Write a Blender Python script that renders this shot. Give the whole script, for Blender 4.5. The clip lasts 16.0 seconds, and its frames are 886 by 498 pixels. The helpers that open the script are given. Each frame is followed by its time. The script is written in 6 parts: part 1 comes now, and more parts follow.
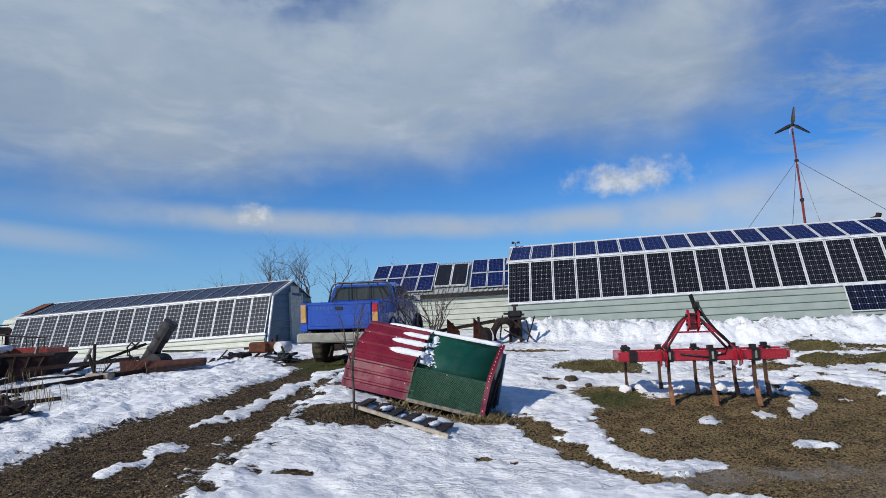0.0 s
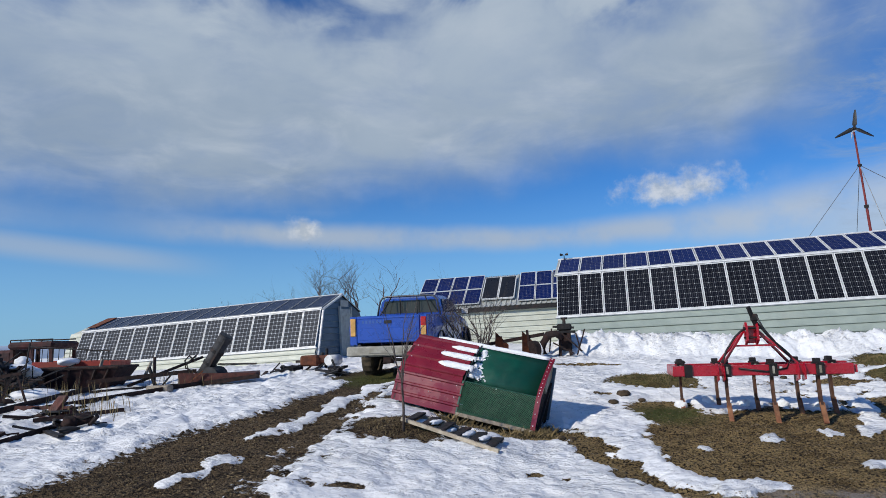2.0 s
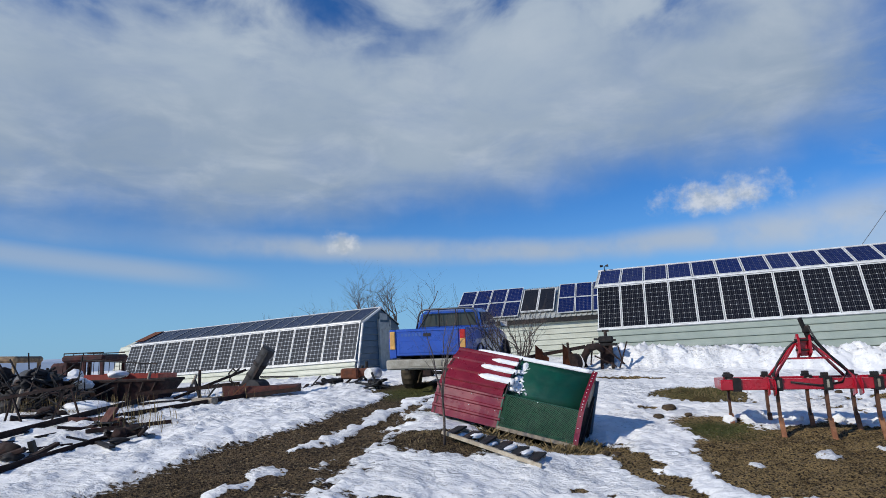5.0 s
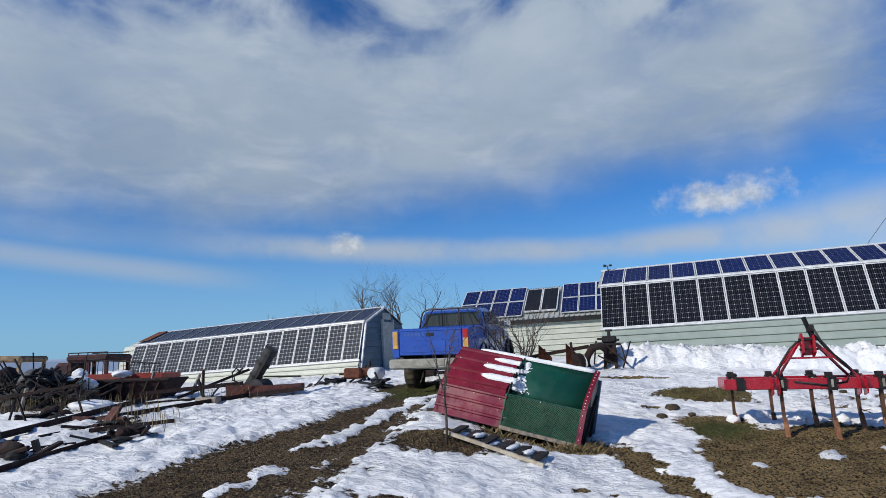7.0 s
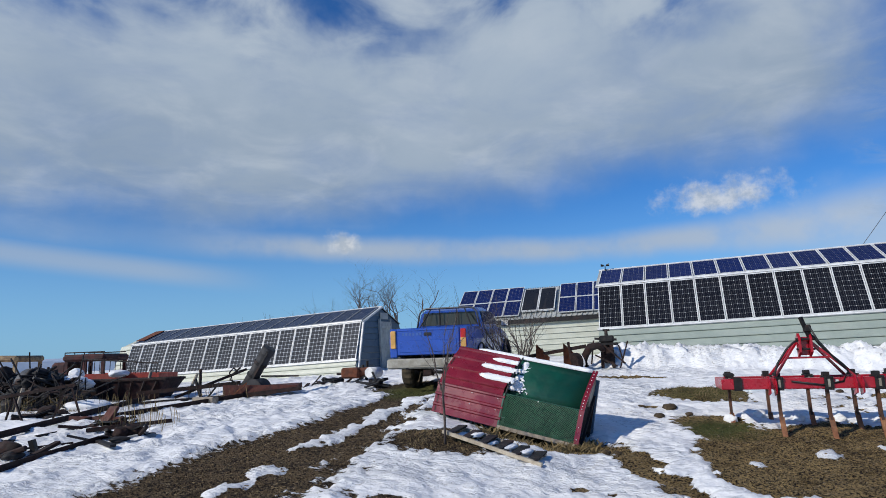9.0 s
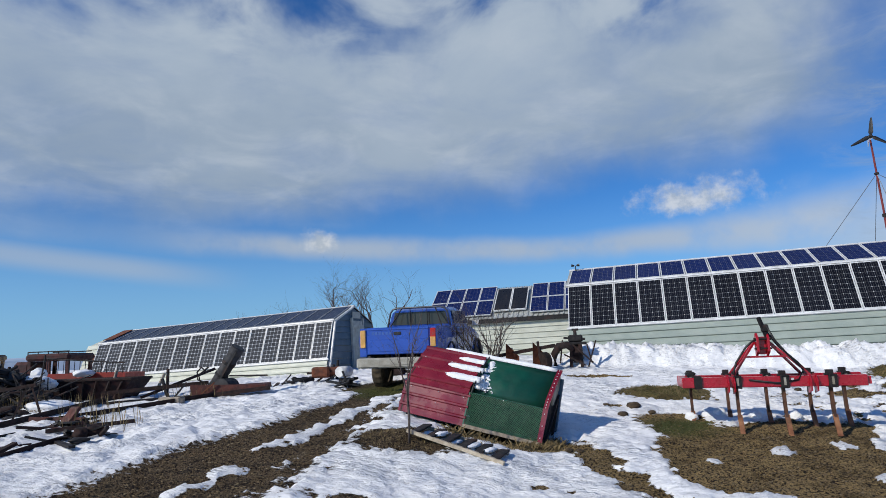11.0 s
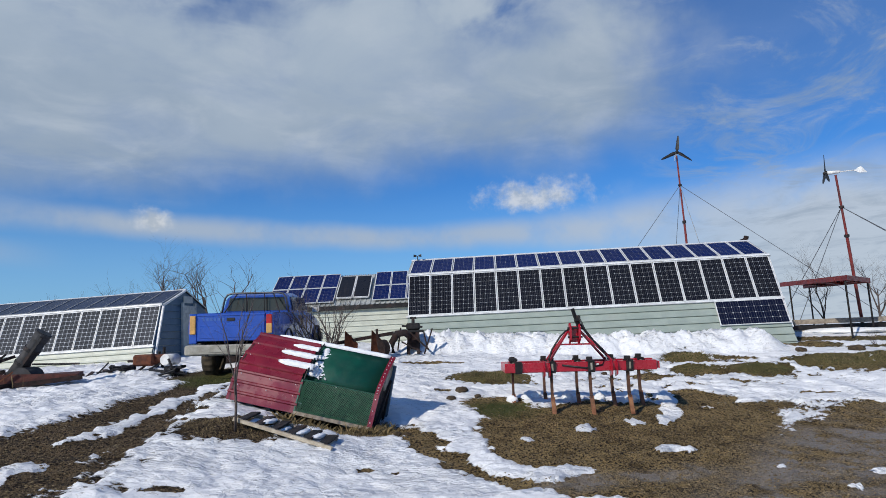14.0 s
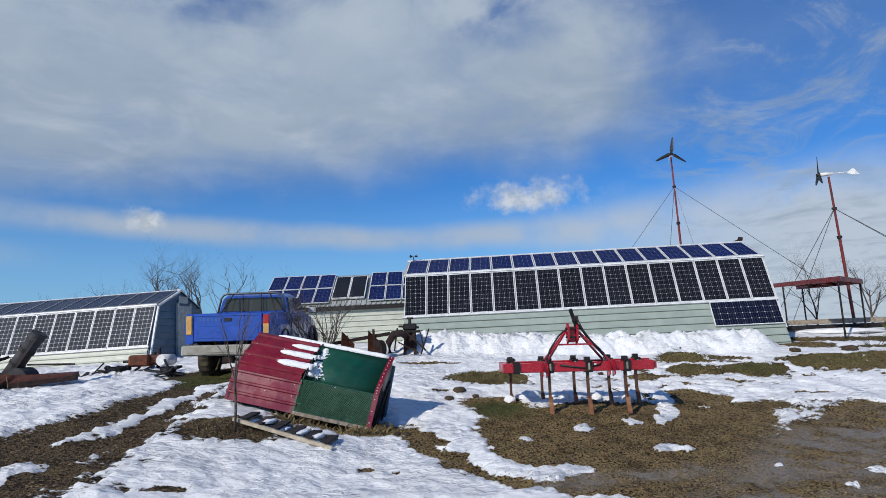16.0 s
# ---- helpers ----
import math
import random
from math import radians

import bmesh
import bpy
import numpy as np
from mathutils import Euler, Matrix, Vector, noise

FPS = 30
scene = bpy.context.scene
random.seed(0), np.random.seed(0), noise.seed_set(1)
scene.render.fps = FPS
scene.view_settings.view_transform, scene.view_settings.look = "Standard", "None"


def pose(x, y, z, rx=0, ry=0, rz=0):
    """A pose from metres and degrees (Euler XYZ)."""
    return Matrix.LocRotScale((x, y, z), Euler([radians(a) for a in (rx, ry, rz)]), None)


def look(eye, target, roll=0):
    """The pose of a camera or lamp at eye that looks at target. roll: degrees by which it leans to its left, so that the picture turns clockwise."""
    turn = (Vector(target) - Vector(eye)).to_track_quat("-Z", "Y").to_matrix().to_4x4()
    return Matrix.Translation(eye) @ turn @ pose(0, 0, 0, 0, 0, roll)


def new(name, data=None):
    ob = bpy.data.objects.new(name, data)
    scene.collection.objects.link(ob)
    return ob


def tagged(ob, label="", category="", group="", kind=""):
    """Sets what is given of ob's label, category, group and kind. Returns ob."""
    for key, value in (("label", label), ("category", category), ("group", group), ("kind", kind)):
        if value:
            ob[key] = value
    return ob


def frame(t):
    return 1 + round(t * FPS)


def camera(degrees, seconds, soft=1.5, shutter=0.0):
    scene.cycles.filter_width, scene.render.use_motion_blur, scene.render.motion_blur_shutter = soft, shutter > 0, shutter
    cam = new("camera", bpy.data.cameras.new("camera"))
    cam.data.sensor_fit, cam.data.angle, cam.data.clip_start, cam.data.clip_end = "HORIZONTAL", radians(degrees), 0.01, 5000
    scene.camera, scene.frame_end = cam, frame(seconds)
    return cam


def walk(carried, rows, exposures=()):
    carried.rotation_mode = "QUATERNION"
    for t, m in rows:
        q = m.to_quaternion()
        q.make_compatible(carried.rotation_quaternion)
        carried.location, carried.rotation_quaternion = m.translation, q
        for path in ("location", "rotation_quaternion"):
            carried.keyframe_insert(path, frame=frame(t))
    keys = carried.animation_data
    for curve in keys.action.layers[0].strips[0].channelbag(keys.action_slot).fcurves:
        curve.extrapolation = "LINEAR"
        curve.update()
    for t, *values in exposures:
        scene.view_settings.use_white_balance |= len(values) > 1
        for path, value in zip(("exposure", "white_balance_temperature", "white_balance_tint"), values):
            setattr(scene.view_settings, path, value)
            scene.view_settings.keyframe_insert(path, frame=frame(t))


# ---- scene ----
cam = camera(71.5, 16.0, 0.6)
PATH = [
    (0.0, pose(0.000, 0.000, 1.600, 96.91, 2.22, 0.27)),
    (0.5, pose(-0.001, 0.003, 1.601, 97.32, 2.28, 1.63)),
    (1.0, pose(-0.005, -0.017, 1.611, 97.66, 2.31, 2.74)),
    (1.5, pose(-0.008, -0.015, 1.603, 98.09, 2.27, 3.86)),
    (2.0, pose(-0.011, -0.013, 1.609, 98.27, 2.29, 4.67)),
    (2.5, pose(-0.021, -0.013, 1.610, 98.60, 2.30, 5.39)),
    (3.0, pose(-0.033, -0.006, 1.609, 98.84, 2.30, 6.17)),
    (3.5, pose(-0.044, -0.001, 1.610, 99.16, 2.33, 6.82)),
    (4.0, pose(-0.052, -0.007, 1.610, 99.49, 2.35, 7.40)),
    (6.5, pose(-0.007, -0.003, 1.595, 99.64, 2.31, 8.55)),
    (7.0, pose(-0.015, 0.004, 1.595, 99.63, 2.32, 8.55)),
    (7.5, pose(-0.024, -0.003, 1.601, 99.52, 2.34, 8.53)),
    (8.0, pose(-0.039, -0.001, 1.601, 99.59, 2.33, 8.41)),
    (10.5, pose(0.055, -0.004, 1.596, 99.47, 2.34, 7.52)),
    (11.0, pose(0.114, -0.023, 1.598, 99.40, 2.34, 6.12)),
    (11.5, pose(0.171, -0.064, 1.592, 99.16, 2.33, 3.50)),
    (12.0, pose(0.237, -0.107, 1.589, 98.67, 2.21, 0.12)),
    (12.5, pose(0.261, -0.127, 1.580, 98.42, 2.14, -3.39)),
    (13.0, pose(0.253, -0.125, 1.585, 98.08, 2.10, -5.77)),
    (13.5, pose(0.250, -0.130, 1.586, 97.87, 2.05, -7.11)),
    (14.0, pose(0.250, -0.133, 1.584, 97.75, 2.01, -8.08)),
    (14.5, pose(0.239, -0.135, 1.590, 97.75, 2.02, -8.67)),
    (15.0, pose(0.220, -0.138, 1.586, 97.70, 1.98, -8.83)),
    (15.5, pose(0.185, -0.137, 1.581, 97.77, 2.06, -8.81)),
    (16.0, pose(0.168, -0.145, 1.578, 97.80, 2.00, -8.71)),
]

walk(cam, PATH)

# ---- light ----
SUN = Vector((-0.72, -0.62, 0.66)).normalized()      # towards the sun
scene.view_settings.exposure = -0.44
sun_data = bpy.data.lights.new("sun", "SUN")
sun_data.energy, sun_data.angle, sun_data.color = 5.0, radians(0.53), (1.0, 0.935, 0.82)
sun_lamp = new("sun", sun_data)
sun_lamp.matrix_world = look(SUN * 50, (0, 0, 0))


class Nodes:
    """Short hand for building a node tree."""

    def __init__(self, tree):
        self.t = tree
        tree.nodes.clear()

    def n(self, kind, **inputs):
        node = self.t.nodes.new(kind)
        for k, v in inputs.items():
            self.put(node.inputs[k.replace("_", " ")], v)
        return node

    def put(self, socket, v):
        if isinstance(v, bpy.types.NodeSocket):
            self.t.links.new(v, socket)
        elif isinstance(v, bpy.types.Node):
            self.t.links.new(v.outputs[0], socket)
        else:
            socket.default_value = v

    def math(self, op, a, b=0.0, c=0.0, clamp=False):
        node = self.t.nodes.new("ShaderNodeMath")
        node.operation, node.use_clamp = op, clamp
        for s, v in zip(node.inputs, (a, b, c)):
            self.put(s, v)
        return node.outputs[0]

    def ramp(self, value, lo, hi, a=0.0, b=1.0):
        node = self.t.nodes.new("ShaderNodeMapRange")
        node.interpolation_type = "SMOOTHSTEP"
        for s, v in zip(node.inputs, (value, lo, hi, a, b)):
            self.put(s, v)
        return node.outputs[0]

    def mix(self, f, a, b, blend="MIX"):
        node = self.t.nodes.new("ShaderNodeMix")
        node.data_type, node.blend_type = "RGBA", blend
        for i, v in ((0, f), (6, a), (7, b)):
            if isinstance(v, tuple):
                v = (*v, 1.0)[:4]
            self.put(node.inputs[i], v)
        return node.outputs[2]

    def noise(self, vec, scale, detail=4.0, rough=0.55, dist=0.0):
        node = self.n("ShaderNodeTexNoise", Scale=scale, Detail=detail, Roughness=rough, Distortion=dist)
        if vec is not None:
            self.put(node.inputs["Vector"], vec)
        return node.outputs["Fac"]


def make_world():
    w = bpy.data.worlds.new("sky")
    w.use_nodes = True
    scene.world = w
    k = Nodes(w.node_tree)
    sky = k.n("ShaderNodeTexSky")
    sky.sky_type, sky.sun_disc = "NISHITA", False
    sky.sun_elevation = math.asin(SUN.z)
    sky.sun_rotation = math.atan2(SUN.x, SUN.y)
    sky.air_density, sky.dust_density, sky.ozone_density = 1.0, 0.3, 2.2
    way = k.n("ShaderNodeTexCoord").outputs["Generated"]
    sep = k.n("ShaderNodeSeparateXYZ", Vector=way)
    az = k.math("MULTIPLY", k.math("ARCTAN2", sep.outputs[0], sep.outputs[1]), 57.2958)
    el = k.math("MULTIPLY", k.math("ARCSINE", sep.outputs[2]), 57.2958)
    # cloud plane: clouds flatten and close up towards the horizon
    up = k.math("ADD", k.math("MAXIMUM", sep.outputs[2], 0.0), 0.14)
    flat = k.n("ShaderNodeCombineXYZ", X=k.math("DIVIDE", sep.outputs[0], up), Y=k.math("DIVIDE", sep.outputs[1], up))
    ang = k.n("ShaderNodeCombineXYZ", X=az, Y=el)
    n_big = k.noise(flat, 0.9, 4, 0.5, 0.4)
    n_fine = k.noise(flat, 3.2, 6, 0.55, 0.4)
    n_soft = k.noise(ang, 0.11, 5, 0.55)
    wob = k.math("MULTIPLY", k.math("SUBTRACT", n_soft, 0.5), 14.0)
    # the long bank: its lower rim lies at about 12 degrees and climbs to the east
    rim = k.math("ADD", 10.4, k.math("MULTIPLY", k.ramp(az, -34.0, 22.0), 3.6))
    lift = k.math("SUBTRACT", k.math("ADD", el, k.math("MULTIPLY", wob, 0.45)), rim)
    body = k.ramp(lift, -1.0, 6.0)
    holes = k.ramp(k.math("ADD", n_big, k.math("MULTIPLY", k.math("SUBTRACT", n_fine, 0.5), 0.7)), 0.40, 0.58)
    high = k.ramp(k.math("ADD", el, wob), 24.5, 32.0)
    bank = k.math("MULTIPLY", body, k.mix(high, (1.0, 1.0, 1.0), k.n("ShaderNodeCombineXYZ", X=holes, Y=holes, Z=holes).outputs[0]))
    # east of the bank only torn wisps
    east = k.ramp(k.math("ADD", az, k.math("MULTIPLY", wob, 1.3)), 23.0, 35.0)
    wisps = k.math("MULTIPLY", k.ramp(k.noise(flat, 2.6, 9, 0.68, 0.9), 0.44, 0.70), 0.8)
    bank = k.math("ADD", k.math("MULTIPLY", bank, k.math("SUBTRACT", 1.0, k.math("MULTIPLY", east, 0.85))), k.math("MULTIPLY", wisps, k.math("MULTIPLY", east, 0.9)))
    bank = k.math("MULTIPLY", bank, k.ramp(k.noise(flat, 2.0, 6, 0.6, 0.5), 0.25, 0.6, 0.72, 0.97))
    # the sky behind, where the sun stands, and the zenith are clear
    bank = k.math("MULTIPLY", bank, k.math("MULTIPLY", k.ramp(sep.outputs[1], -0.05, 0.35), k.ramp(el, 62.0, 40.0)))
    # a thin band low over the horizon, thickening to the east
    drop = k.math("MULTIPLY", k.math("MINIMUM", k.math("SUBTRACT", az, 3.0), 0.0), -0.042)
    low = k.math("SUBTRACT", k.math("ADD", el, k.math("MULTIPLY", wob, 0.10)), k.math("ADD", 8.9, drop))
    thick = k.math("ADD", 1.25, k.math("MULTIPLY", k.ramp(az, 8.0, 45.0), 3.0))
    band = k.ramp(k.math("ABSOLUTE", k.math("DIVIDE", low, thick)), 1.3, 0.1)
    band = k.math("MULTIPLY", band, k.ramp(k.noise(ang, 0.16, 4, 0.6), 0.25, 0.6, 0.5, 1.0))
    band = k.math("MULTIPLY", band, k.ramp(az, -34.0, -22.0, 0.2, 1.0))
    east_low = k.math("MULTIPLY", k.ramp(az, 12.0, 40.0), k.ramp(k.math("ADD", el, k.math("MULTIPLY", wob, 0.5)), 12.5, 8.5))
    west = k.math("MULTIPLY", k.ramp(k.math("ABSOLUTE", k.math("ADD", k.math("SUBTRACT", el, 8.3), k.math("MULTIPLY", k.math("ADD", az, 38.0), 0.10))), 1.5, 0.1), k.ramp(az, -22.0, -34.0))
    haze = k.ramp(el, 15.0, 0.0, 0.0, 0.66)
    thin = k.math("MAXIMUM", k.math("MULTIPLY", band, 0.8), k.math("MAXIMUM", k.math("MULTIPLY", east_low, 0.9), k.math("MULTIPLY", west, 0.55)))
    # two small heaped clouds
    puff_noise = k.math("MULTIPLY", k.math("SUBTRACT", k.noise(ang, 0.55, 7, 0.62), 0.5), 2.6)

    def puff(a, e, ra, re):
        dx = k.math("DIVIDE", k.math("SUBTRACT", az, a), ra)
        dy = k.math("DIVIDE", k.math("SUBTRACT", el, e), re)
        dy = k.math("MULTIPLY", dy, k.ramp(dy, -0.2, 0.2, 1.8, 1.0))
        r = k.math("SQRT", k.math("ADD", k.math("MULTIPLY", dx, dx), k.math("MULTIPLY", dy, dy)))
        return k.ramp(k.math("ADD", r, puff_noise), 1.45, 0.1)

    puffs = k.math("MAXIMUM", puff(17.3, 11.9, 4.7, 1.7), puff(-17.0, 10.1, 1.8, 1.2))
    # colours: grey undersides, white rims
    shade = k.ramp(k.math("ADD", k.math("MULTIPLY", lift, 0.02), n_big), 0.35, 1.0)
    grey = k.mix(shade, (0.36, 0.47, 0.62), (0.55, 0.66, 0.79))
    grey = k.mix(k.math("MULTIPLY", k.ramp(n_fine, 0.42, 0.75), 0.6), grey, (0.68, 0.765, 0.865))
    sky_c = k.mix(1.0, sky.outputs[0], (SKY * 0.42, SKY * 1.04, SKY * 1.82), "MULTIPLY")
    col = k.mix(haze, sky_c, (0.38, 0.68, 1.0))
    col = k.mix(thin, col, k.mix(k.ramp(az, 5.0, 35.0), (0.55, 0.64, 0.76), (0.68, 0.76, 0.86)))
    col = k.mix(bank, col, grey)
    col = k.mix(k.math("MULTIPLY", puffs, 0.85), col, k.mix(k.ramp(k.noise(ang, 0.9, 5, 0.6), 0.35, 0.65), (0.58, 0.66, 0.76), (0.88, 0.92, 0.97)))
    bg = k.n("ShaderNodeBackground", Color=col, Strength=1.0)
    k.t.links.new(bg.outputs[0], k.n("ShaderNodeOutputWorld").inputs[0])


SKY = 0.085
make_world()


# ---- materials ----
def material(name, a, b, rough=0.6, metal=0.0, scale=6.0, bump=0.15, bump_scale=60.0, stain=None, amount=0.35, coat=0.0, spread=(0.35, 0.68)):
    """A two-tone surface with fine grain, larger stains and small relief; sizes in metres of the object."""
    m = bpy.data.materials.new(name)
    m.use_nodes = True
    k = Nodes(m.node_tree)
    pos = k.n("ShaderNodeTexCoord").outputs["Object"]
    info = k.n("ShaderNodeObjectInfo").outputs["Random"]
    shift = k.n("ShaderNodeVectorMath", Vector=pos)
    shift.operation = "ADD"
    k.put(shift.inputs[1], k.n("ShaderNodeCombineXYZ", X=k.math("MULTIPLY", info, 37.0), Y=k.math("MULTIPLY", info, 11.0)).outputs[0])
    v = shift.outputs[0]
    c = k.mix(k.ramp(k.noise(v, scale, 6, 0.6), *spread), a, b)
    if stain:
        c = k.mix(k.math("MULTIPLY", k.ramp(k.noise(v, scale * 0.37, 8, 0.68), 0.5, 0.68), amount), c, stain)
    fine = k.noise(v, bump_scale, 5, 0.6)
    c = k.mix(k.math("MULTIPLY", k.ramp(fine, 0.3, 0.75), 0.25), c, k.mix(1.0, c, (0.55, 0.55, 0.55), "MULTIPLY"))
    r = k.ramp(k.noise(v, scale * 1.7, 4), 0.3, 0.7, max(0.03, rough - 0.09), min(1.0, rough + 0.12))
    s = k.n("ShaderNodeBsdfPrincipled", Base_Color=c, Roughness=r, Metallic=metal)
    s.inputs["Coat Weight"].default_value = coat
    s.inputs["Coat Roughness"].default_value = 0.08
    b_ = k.n("ShaderNodeBump", Height=fine, Strength=bump, Distance=0.01)
    k.put(s.inputs["Normal"], b_)
    k.t.links.new(s.outputs[0], k.n("ShaderNodeOutputMaterial").inputs[0])
    return m


def plain(name, col, rough=0.5, metal=0.0, **more):
    d = tuple(x * 0.72 for x in col)
    return material(name, d, col, rough, metal, **more)


def cell_material(name, nx, ny, cell, gap, rough, dots, lines=0.32):
    """Solar cells laid out over the glass: UV runs 0..1 over the laminate."""
    m = bpy.data.materials.new(name)
    m.use_nodes = True
    k = Nodes(m.node_tree)
    uv = k.n("ShaderNodeSeparateXYZ", Vector=k.n("ShaderNodeTexCoord").outputs["UV"])
    u, v = k.math("MULTIPLY", uv.outputs[0], float(nx)), k.math("MULTIPLY", uv.outputs[1], float(ny))
    du = k.math("ABSOLUTE", k.math("SUBTRACT", k.math("FRACT", u), 0.5))
    dv = k.math("ABSOLUTE", k.math("SUBTRACT", k.math("FRACT", v), 0.5))
    edge = k.math("MAXIMUM", du, dv)
    line = k.math("GREATER_THAN", edge, 0.5 - gap)
    corner = k.math("GREATER_THAN", k.math("ADD", du, dv), 1.0 - dots)
    bus = k.math("LESS_THAN", k.math("ABSOLUTE", k.math("SUBTRACT", k.math("ABSOLUTE", k.math("SUBTRACT", k.math("FRACT", u), 0.5)), 0.2)), 0.013)
    rnd = k.n("ShaderNodeTexWhiteNoise")
    rnd.noise_dimensions = "2D"
    k.put(rnd.inputs["Vector"], k.n("ShaderNodeCombineXYZ", X=k.math("FLOOR", u), Y=k.math("FLOOR", v)).outputs[0])
    tone = k.math("ADD", k.math("MULTIPLY", rnd.outputs[0], 0.5), k.math("MULTIPLY", k.n("ShaderNodeObjectInfo").outputs["Random"], 0.6))
    c = k.mix(tone, cell, tuple(x * 1.55 for x in cell))
    c = k.mix(k.math("MULTIPLY", bus, lines * 0.6), c, (0.55, 0.57, 0.6))
    c = k.mix(k.math("MAXIMUM", k.math("MULTIPLY", line, lines), corner), c, (0.50, 0.52, 0.56))
    dust = k.noise(k.n("ShaderNodeTexCoord").outputs["Object"], 2.3, 6, 0.65)
    c = k.mix(k.math("MULTIPLY", k.ramp(dust, 0.4, 0.8), 0.018), c, (0.5, 0.48, 0.44))
    s = k.n("ShaderNodeBsdfPrincipled", Base_Color=c, Roughness=k.ramp(dust, 0.3, 0.7, rough, rough + 0.04))
    s.inputs["IOR"].default_value = 1.06
    k.t.links.new(s.outputs[0], k.n("ShaderNodeOutputMaterial").inputs[0])
    return m


MONO = cell_material("mono_cells", 4, 9, (0.005, 0.006, 0.010), 0.02, 0.06, 0.095, 0.28)
MONO_OLD = cell_material("old_mono_cells", 4, 9, (0.034, 0.036, 0.040), 0.06, 0.08, 0.16, 0.38)
MONO_WIDE = cell_material("mono_cells_wide", 9, 4, (0.004, 0.006, 0.018), 0.02, 0.06, 0.10, 0.2)
POLY = cell_material("poly_cells", 4, 9, (0.004, 0.011, 0.060), 0.03, 0.06, 0.04, 0.12)
DARK_POLY = cell_material("dark_poly_cells", 4, 9, (0.014, 0.024, 0.052), 0.03, 0.06, 0.04, 0.15)
GLASS_BLACK = plain("thermal_black", (0.012, 0.011, 0.011), 0.35, bump=0.02)
ALU = plain("white_frame", (0.75, 0.76, 0.76), 0.45, bump=0.05)
FRAME_GREY = plain("grey_frame", (0.26, 0.28, 0.31), 0.45, bump=0.05)
SIDING = material("pale_green_siding", (0.275, 0.325, 0.285), (0.33, 0.38, 0.335), 0.42, 0.0, 2.5, 0.04, 90, (0.35, 0.35, 0.30), 0.3)
SIDING_CREAM = material("cream_siding", (0.46, 0.48, 0.40), (0.55, 0.57, 0.48), 0.5, 0.0, 2.0, 0.05, 90, (0.42, 0.40, 0.32), 0.4)
SIDING_BLUE = material("grey_blue_siding", (0.042, 0.092, 0.15), (0.058, 0.118, 0.185), 0.5, 0.0, 2.0, 0.05, 90, (0.10, 0.13, 0.15), 0.4)
SHEET = material("galvanised_sheet", (0.42, 0.44, 0.42), (0.54, 0.55, 0.52), 0.45, 0.3, 3.0, 0.06, 70, (0.4, 0.36, 0.28), 0.3)
RED_SHEET = material("dark_red_sheet", (0.16, 0.009, 0.018), (0.215, 0.014, 0.026), 0.28, 0.0, 3.0, 0.05, 50, (0.14, 0.02, 0.025), 0.4, 0.2)
GREEN_PAINT = material("green_board", (0.003, 0.058, 0.034), (0.005, 0.082, 0.048), 0.45, 0.0, 4.0, 0.12, 60, (0.02, 0.07, 0.05), 0.5)
RED_PAINT = material("implement_red", (0.33, 0.005, 0.016), (0.42, 0.008, 0.024), 0.3, 0.0, 5.0, 0.05, 60, (0.20, 0.02, 0.02), 0.4, 0.3)
RUST = material("rust", (0.10, 0.028, 0.012), (0.20, 0.065, 0.028), 0.85, 0.1, 9.0, 0.5, 80, (0.07, 0.035, 0.025), 0.7)
RUST_DARK = material("dark_rust", (0.009, 0.0045, 0.004), (0.032, 0.012, 0.009), 0.9, 0.0, 8.0, 0.5, 80, (0.03, 0.022, 0.02), 0.7)
RUST_TINE = material("worn_tine", (0.20, 0.075, 0.035), (0.36, 0.17, 0.08), 0.7, 0.3, 7.0, 0.4, 80, (0.07, 0.04, 0.03), 0.6)
TINE_DARK = material("dark_tine", (0.055, 0.024, 0.015), (0.15, 0.068, 0.036), 0.7, 0.2, 7.0, 0.4, 80, (0.03, 0.02, 0.016), 0.6)
RED_DARK = material("dark_red_scrap", (0.05, 0.012, 0.009), (0.11, 0.028, 0.018), 0.75, 0.0, 7.0, 0.4, 70, (0.03, 0.015, 0.012), 0.6)
IRON = material("dark_iron", (0.008, 0.008, 0.009), (0.024, 0.022, 0.022), 0.65, 0.3, 8.0, 0.3, 70, (0.12, 0.05, 0.03), 0.4)
BLACK = plain("black_plastic", (0.010, 0.010, 0.011), 0.55)
RUBBER = material("tyre_rubber", (0.02, 0.016, 0.011), (0.085, 0.065, 0.04), 0.9, 0.0, 6.0, 0.4, 60, (0.17, 0.125, 0.07), 0.8)
BLUE_PAINT = material("truck_blue", (0.018, 0.080, 0.40), (0.026, 0.100, 0.48), 0.30, 0.3, 2.0, 0.02, 40, (0.02, 0.05, 0.2), 0.25, 0.4)
BUMPER = material("dull_bumper", (0.25, 0.235, 0.19), (0.42, 0.40, 0.34), 0.55, 0.0, 5.0, 0.1, 60, (0.22, 0.18, 0.12), 0.6)
LAMP_RED = plain("lamp_red", (0.55, 0.02, 0.015), 0.2, bump=0.02)
LAMP_AMBER = plain("lamp_amber", (0.75, 0.42, 0.12), 0.25, bump=0.02)
WOOD = material("weathered_wood", (0.23, 0.19, 0.15), (0.38, 0.33, 0.26), 0.8, 0.0, 14.0, 0.4, 60, (0.12, 0.10, 0.08), 0.5)
WOOD_PALE = material("pale_wood", (0.36, 0.30, 0.22), (0.50, 0.44, 0.34), 0.8, 0.0, 14.0, 0.4, 60, (0.2, 0.16, 0.11), 0.4)
